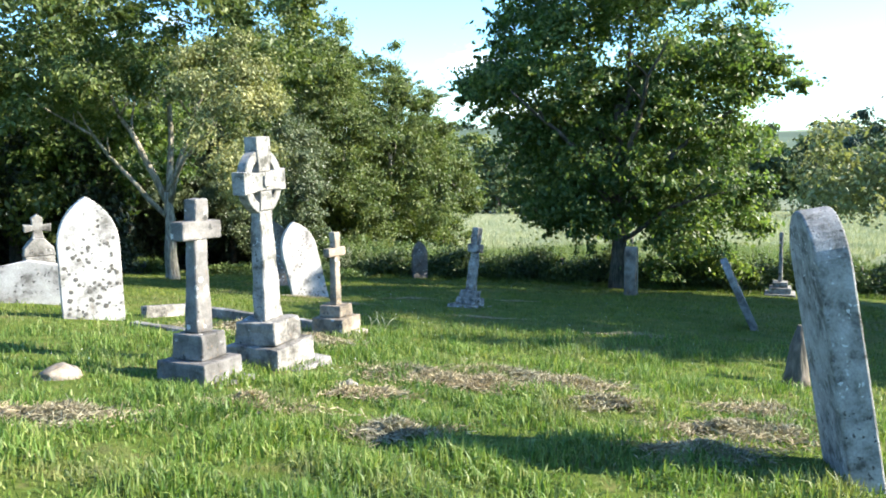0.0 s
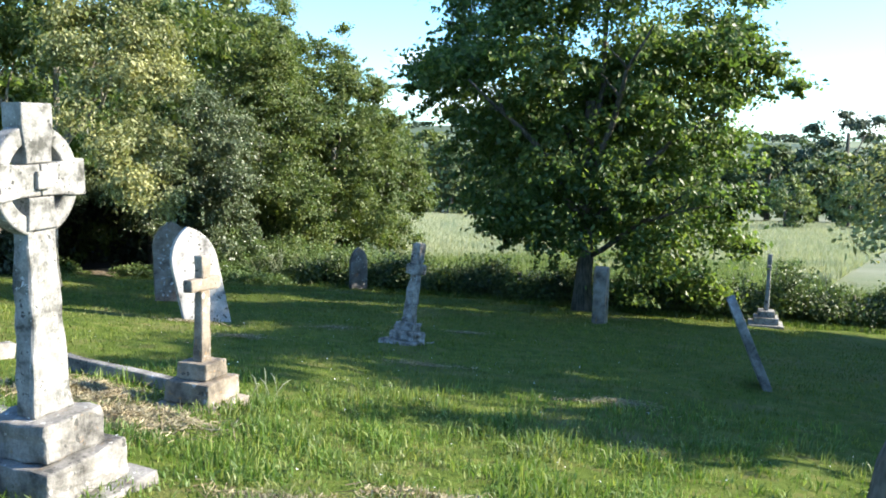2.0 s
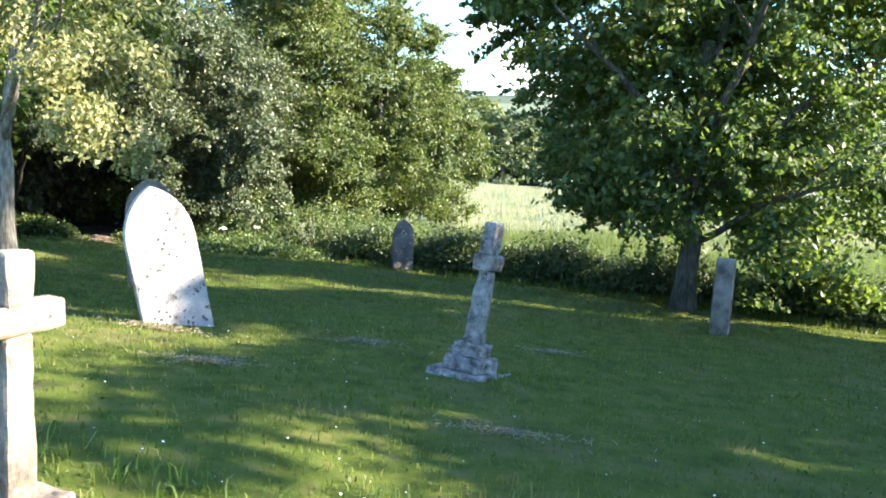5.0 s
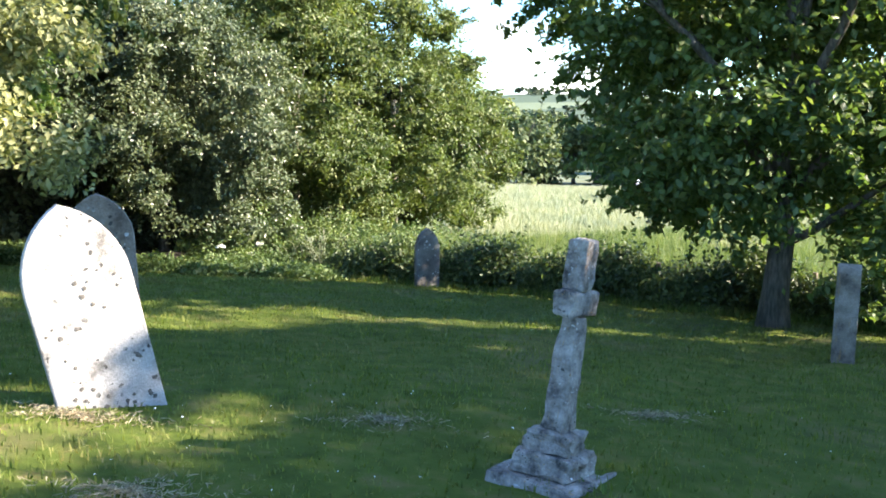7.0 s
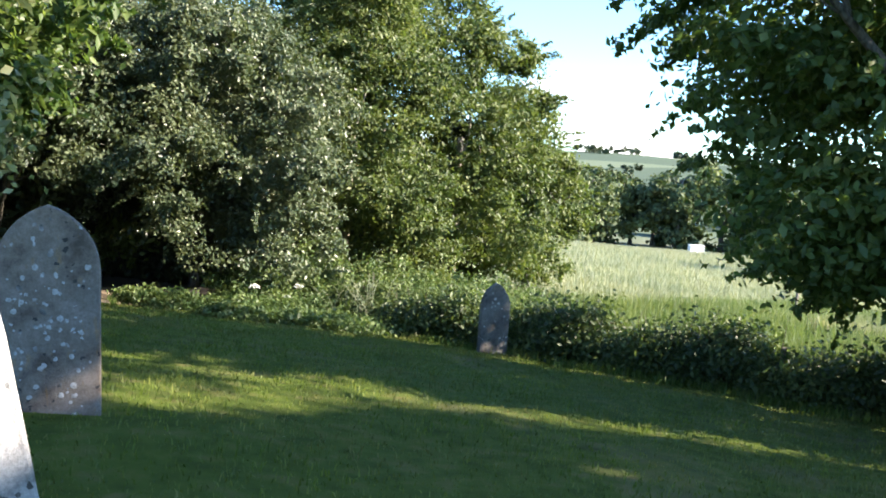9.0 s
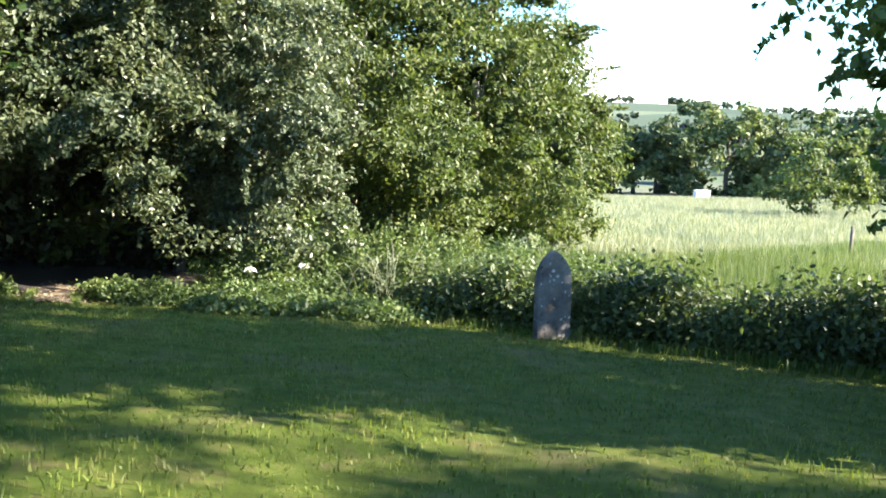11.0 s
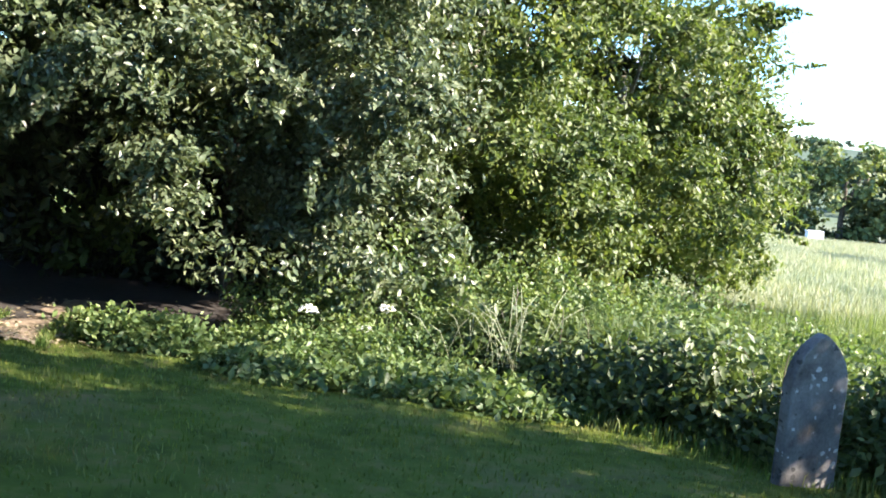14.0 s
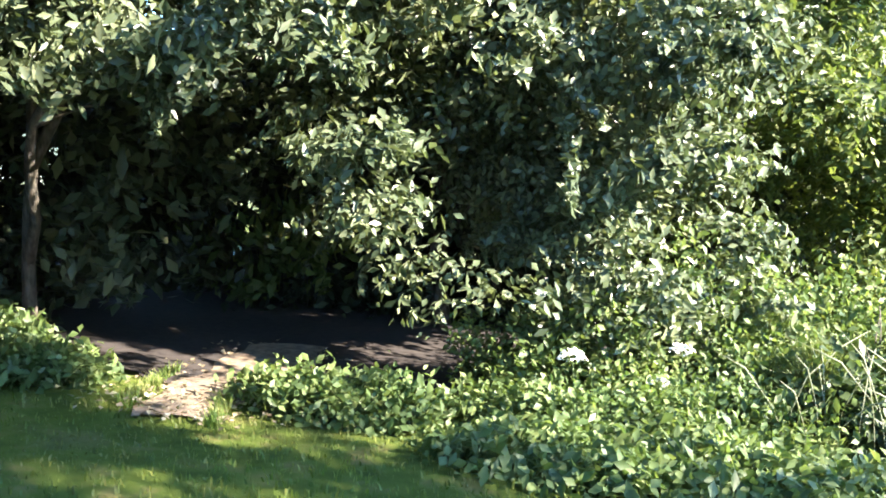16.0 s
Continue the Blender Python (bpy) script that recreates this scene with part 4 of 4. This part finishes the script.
fp = thing("fence_post", 9.2, 43.0, lie1(9.2, 43.0), "short dark wooden post in the rough field grass", "post")
bm = bmesh.new()
tube(bm, [(0, 0, -0.1), (0.01, 0, 0.6), (0.03, 0.01, 1.25)], [0.06, 0.055, 0.05], 8)
part("post", bm, WOOD, fp)


def blades(name, x, y, height, width, rng, mat, label, bow=0.45, parent=None):
    """Single bowed grass blades rooted in the turf."""
    n = len(x)
    h = height * rng.uniform(0.55, 1.25, n)
    a, b = rng.uniform(0, 2 * math.pi, n), rng.uniform(0, 2 * math.pi, n)
    tilt = np.abs(rng.normal(size=n)) * bow
    root = np.stack([x, y, lie(x, y) - 0.01], 1)
    lean_dir = np.stack([np.cos(a), np.sin(a), np.zeros(n)], 1)
    w = np.stack([np.cos(b), np.sin(b), np.zeros(n)], 1) * (width * 0.5 * rng.uniform(0.6, 1.3, n))[:, None]
    up = np.array([0, 0, 1.0])
    mid = root + up * (h * 0.55)[:, None] + lean_dir * (h * tilt * 0.3)[:, None]
    tip = root + up * (h * np.clip(1.0 - tilt * 0.4, 0.35, 1))[:, None] + lean_dir * (h * tilt)[:, None]
    v = np.stack([root - w, root + w, mid + w * 0.8, mid - w * 0.8, tip], 1).reshape(-1, 3)
    k = np.arange(n)[:, None] * 5
    f = np.concatenate([k + np.array([0, 1, 2, 3]), k + np.array([3, 2, 4])], 1).reshape(-1)
    sizes = np.tile([4, 3], n)
    return soup(name, v, sizes, f, mat, parent, label, "stuff")


def inside(x, y):
    """On the churchyard side of the boundary and out of the trees."""
    bx = np.interp(x, _seg[:, 0], _seg[:, 1], left=99, right=21)
    wood = np.interp(x, [-14, -9.5, -7.5, -5.5, -3.6], [18, 25.5, 26.9, 27.6, 28.4], right=99)
    return (y < bx + 0.15) & (y < wood)


rng = np.random.default_rng(91)
# long rough grass round the first graves, with tufts
n = 135000
x, y = rng.normal(size=n) * 2.6 - 0.3, 1.6 + 9.5 * rng.beta(1.15, 1.7, n)
tuft = np.sin(x * 5.1 + 1.3 * np.sin(y * 3)) * np.sin(y * 4.3 + 1.7 * np.sin(x * 2.2))
keep = rng.random(n) < 0.62 + 0.45 * tuft
x, y, tuft = x[keep], y[keep], tuft[keep]
blades("rough_grass", x, y, 0.09 + 0.065 * np.clip(tuft, -0.5, 1), 0.0105, rng, GRASS, "long rough sunlit churchyard grass in tufts", 0.8)
n = 130000
x, y = rng.uniform(-11, 9, n), 8.5 + 20 * rng.random(n) ** 0.85
keep = inside(x, y) & (np.abs(x + 0.1 * y) < 3.5 + 0.45 * y)
x, y = x[keep], y[keep]
blades("mown_grass", x, y, 0.055 + 0.015 * np.sin(x * 2.3) * np.sin(y * 1.9), 0.011, rng, MOWN, "short mown churchyard grass with worn patches", 0.5)
# ragged fringe of longer grass before the brambles
n = 16000
u = rng.uniform(0, float(_len[-1]), n)
x, y, ax, ay = along_line(u)
d = rng.normal(size=n) * 0.22 - 0.25
blades("grass_fringe", x + ax * d, y + ay * d, 0.16, 0.012, rng, GRASS, "ragged fringe of longer grass along the hedge foot", 0.45)
# rank green grass below the hedge
n = 110000
u = rng.uniform(-1, 17, n)
x, y, ax, ay = along_line(u)
d = 0.6 + 27 * rng.random(n) ** 1.6
blades("rank_grass", x + ax * d, y + ay * d, 0.85 + 0.2 * np.sin(x * 1.1) * np.sin(y * 1.7) - 0.012 * d, 0.018, rng, TALL, "tall rank green grass on the bank beyond the brambles", 0.3)
n = 140000
y = 38 + 120 * rng.random(n) ** 1.7
x = rng.uniform(-0.05, 0.66, n) * (y - 12) + 1.0
blades("hay_grass", x, y, 0.5, 0.03, rng, HAY, "pale seeding hay grass in the open field", 0.35)


def straw_patch(x0, y0, rx, ry, n, seed, label="dry cut grass lying in a matted heap"):
    rng = np.random.default_rng(seed)
    low = n < 1600
    n = int(n * (0.5 if low else 1.1))
    r, a = np.abs(rng.normal(size=n)) * 0.55, rng.uniform(0, 6.283, n)
    x = x0 + r * np.cos(a) * rx * (1 + 0.3 * np.sin(3 * a + seed))
    y = y0 + r * np.sin(a) * ry * (1 + 0.3 * np.sin(2 * a + seed))
    hump = np.clip(1 - r ** 2, 0, 1) * 0.07 * (0.55 + 0.7 * np.sin(x * 13) * np.sin(y * 11 + seed)) * (0.15 if low else 1.0)
    c = np.stack([x, y, lie(x, y) + 0.025 + hump * rng.uniform(0.3, 1.0, n)], 1)
    d = unit(rng, n) * np.array([1, 1, 0.35])
    d /= np.linalg.norm(d, axis=1, keepdims=True)
    L = rng.uniform(0.012, 0.03, n)[:, None] if low else rng.uniform(0.02, 0.065, n)[:, None]
    w = np.cross(d, unit(rng, n))
    w = w / (np.linalg.norm(w, axis=1, keepdims=True) + 1e-9) * (0.0028 if low else 0.0036)
    v = np.stack([c - d * L - w, c - d * L + w, c + d * L + w * 0.5, c + d * L - w * 0.5], 1).reshape(-1, 3)
    ob = soup("cut_grass", v, np.full(n, 4), np.arange(4 * n), STRAW, None, label, "stuff")
    return ob


for i, (x, y, rx, ry, n) in enumerate([(-0.35, 7.2, 0.4, 0.35, 3500), (0.3, 6.95, 0.6, 0.28, 4500), (0.95, 7.1, 0.5, 0.3, 3800), (2.05, 5.7, 0.55, 0.3, 3500), (1.2, 6.3, 0.4, 0.2, 2000),
                                       (-2.4, 5.1, 0.5, 0.3, 3000), (-0.6, 6.3, 0.3, 0.2, 1600), (-1.55, 8.9, 0.5, 0.45, 4000), (-2.2, 9.6, 0.7, 0.4, 4000), (2.3, 10.8, 0.5, 0.25, 1500),
                                       (1.3, 15.8, 0.4, 0.2, 900), (-1.6, 13.4, 0.5, 0.25, 1300), (-2.4, 14.7, 0.5, 0.2, 1500), (0.6, 12.4, 0.6, 0.2, 1000), (-0.6, 15.0, 0.5, 0.25, 1000), (2.4, 6.5, 0.4, 0.3, 1900), (-0.3, 5.3, 0.4, 0.22, 1700), (1.5, 5.1, 0.45, 0.25, 1900), (-1.3, 5.7, 0.35, 0.2, 1700), (0.5, 7.5, 0.5, 0.25, 2600)]):
    straw_patch(x, y, rx, ry, n, 800 + i)


def leafy_patch(x0, y0, rx, ry, tall, n, seed, leaf, mat, name, label):
    rng = np.random.default_rng(seed)
    k = n // 12
    r, a = np.sqrt(rng.random(k)), rng.uniform(0, 6.283, k)
    x, y = x0 + r * np.cos(a) * rx, y0 + r * np.sin(a) * ry
    top = tall * (1 - 0.5 * r ** 3) * rng.uniform(0.25, 1.15, k) * (0.78 + 0.42 * np.sin(x * 4.7 + seed) * np.sin(y * 6.1))
    c = np.repeat(np.stack([x, y, lie(x, y) + top], 1), 12, 0)
    c = c + rng.normal(size=c.shape) * np.array([0.09, 0.09, 0.06])
    ob = leaf_mesh(name, c, leaf, rng, mat, None, 0.35, 0.62, label, 0.9)
    return ob


for i, (x, y, rx, ry, tall, n, leaf) in enumerate([(-9.2, 26.7, 0.9, 0.45, 0.5, 3600, 0.11), (-6.7, 27.4, 0.75, 0.35, 0.42, 3800, 0.1), (-5.2, 27.9, 0.8, 0.4, 0.42, 4000, 0.09), (-4.2, 28.3, 0.8, 0.5, 0.5, 4000, 0.09),
                                             (-3.6, 27.3, 1.1, 0.55, 0.28, 3800, 0.12), (-4.9, 26.9, 0.9, 0.4, 0.22, 2600, 0.12), (-3.2, 28.9, 0.7, 0.5, 0.6, 3400, 0.09), (-10.8, 26.0, 0.9, 0.5, 0.5, 3000, 0.11),
                                             (-5.4, 28.7, 0.9, 0.45, 0.9, 5200, 0.085), (-4.3, 29.4, 0.9, 0.6, 1.2, 6500, 0.085), (-2.9, 30.3, 1.0, 0.8, 1.0, 7000, 0.09), (-1.4, 29.6, 1.3, 1.1, 0.8, 8000, 0.09),
                                             (0.2, 29.8, 1.5, 1.2, 0.75, 7000, 0.1), (-1.2, 32.2, 1.5, 1.2, 0.9, 7000, 0.1)]):
    leafy_patch(x, y, rx, ry, tall * (0.75 if i < 8 else 1.0), int(n * 1.5), 850 + i, leaf * 0.72, NETTLE, "nettle_patch", "patch of leafy green nettles and weeds")

# near-black sheet over the turf that paints the shade under the bushes
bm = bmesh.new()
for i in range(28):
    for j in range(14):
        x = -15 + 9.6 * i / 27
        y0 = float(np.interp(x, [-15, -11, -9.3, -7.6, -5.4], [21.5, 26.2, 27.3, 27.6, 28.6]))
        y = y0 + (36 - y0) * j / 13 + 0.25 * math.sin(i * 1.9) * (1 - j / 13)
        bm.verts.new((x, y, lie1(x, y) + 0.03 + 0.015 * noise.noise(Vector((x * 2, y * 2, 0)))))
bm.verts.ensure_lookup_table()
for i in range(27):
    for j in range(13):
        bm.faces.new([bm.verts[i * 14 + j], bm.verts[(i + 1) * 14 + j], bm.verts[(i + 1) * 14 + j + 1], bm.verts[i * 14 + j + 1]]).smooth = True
tagged(part("hollow_shade_floor", bm, GROUNDSHADE), "near-black sheet standing for shade under the bushes", "ground", "", "structure")

# trodden earth that leads into the hollow
bm = bmesh.new()
for i in range(12):
    for j in range(6):
        u, w = i / 11, j / 5 - 0.5
        px, py = -7.5 - 0.7 * u, 26.5 + 2.6 * u
        wid = 0.3 + 0.4 * min(1, u * 3) + 0.12 * math.sin(i * 1.7)
        x, y = px + w * wid, py + w * 0.3
        bm.verts.new((x, y, lie1(x, y) + 0.02 * (1 - (2 * w) ** 2) + 0.012 + 0.03 * min(1, max(0, u * 3 - 0.6))))
bm.verts.ensure_lookup_table()
for i in range(11):
    for j in range(5):
        bm.faces.new([bm.verts[i * 6 + j], bm.verts[i * 6 + j + 1], bm.verts[(i + 1) * 6 + j + 1], bm.verts[(i + 1) * 6 + j]]).smooth = True
tagged(part("path", bm, SOIL), "bare trodden earth path strewn with dry leaves", "path", "", "structure")


def umbel(x, y, h, size, seed):
    rng = np.random.default_rng(seed)
    z = lie1(x, y)
    t = thing("hogweed_flower", x, y, z, "flat white flower head on a green stalk", "flower", "white flower heads")
    bm = bmesh.new()
    tube(bm, [(0, 0, 0), (0.02, 0, h * 0.5), (0, 0.02, h)], [0.008, 0.007, 0.004], 6)
    part("stem", bm, NETTLE, t)
    n = 90
    r, a = np.sqrt(rng.random(n)) * size, rng.uniform(0, 6.283, n)
    c = np.stack([r * np.cos(a), r * np.sin(a) + 0.02, h + 0.03 - r * r * 6.0 + rng.normal(size=n) * 0.008], 1)
    leaf_mesh("flower_head", c, 0.035, rng, PETAL, t, 0.0, 0.9, "", 1.5)


for i, (x, y, h, s) in enumerate([(-5.25, 28.15, 0.52, 0.1), (-4.55, 28.7, 0.56, 0.1), (-4.65, 28.3, 0.36, 0.085)]):
    umbel(x, y, h, s, 900 + i)


def seed_grass(x, y, n, tall, seed):
    rng = np.random.default_rng(seed)
    t = thing("seed_grass", x, y, lie1(x, y), "clump of tall bleached seeding grass stalks", "grass clump")
    for i in range(n):
        a, l = rng.uniform(0, 6.283), rng.uniform(0.25, 0.75) * tall
        h = tall * rng.uniform(0.7, 1.1)
        bx, by = rng.normal() * 0.12, rng.normal() * 0.12
        bm = bmesh.new()
        p = [(bx, by, -0.02), (bx + math.cos(a) * l * 0.25, by + math.sin(a) * l * 0.25, h * 0.5), (bx + math.cos(a) * l * 0.6, by + math.sin(a) * l * 0.6, h * 0.85),
             (bx + math.cos(a) * l, by + math.sin(a) * l, h)]
        tube(bm, p, [0.003, 0.0025, 0.0055, 0.0015], 5)
        part("stalk", bm, HAY, t)


seed_grass(-3.1, 28.0, 16, 1.0, 920)
seed_grass(-3.6, 28.3, 10, 0.9, 921)
seed_grass(-0.8, 9.75, 7, 0.24, 922)

# daisies in the lawn
rng = np.random.default_rng(95)
n = 200
x, y = rng.uniform(-4, 4, n), rng.uniform(6, 16, n)
c = np.stack([x, y, lie(x, y) + 0.075], 1)
leaf_mesh("daisies", c, 0.014, rng, PETAL, None, 0, 0.9, "small white daisies dotted in the lawn", 3.0)

# dry leaves strewn over the earth path and its edges
n = 1100
u = rng.random(n)
x, y = -7.5 - 0.7 * u + rng.normal(size=n) * 0.3, 26.45 + 2.6 * u + rng.normal(size=n) * 0.1
leaf_mesh("leaf_litter", np.stack([x, y, lie(x, y) + 0.02 + 0.02 * rng.random(n)], 1), 0.055, rng, STRAW, None, 0, 0.6, "dry brown leaves strewn over the trodden earth", 2.0)
n = 900
u = rng.random(n)
x = -7.5 - 0.7 * u + np.where(rng.random(n) < 0.5, -1, 1) * (0.28 + 0.12 * rng.random(n))
y = 26.5 + 1.4 * u
blades("grass_edge", x, y, 0.12, 0.012, rng, GRASS, "grass growing over the edges of the path", 0.6)
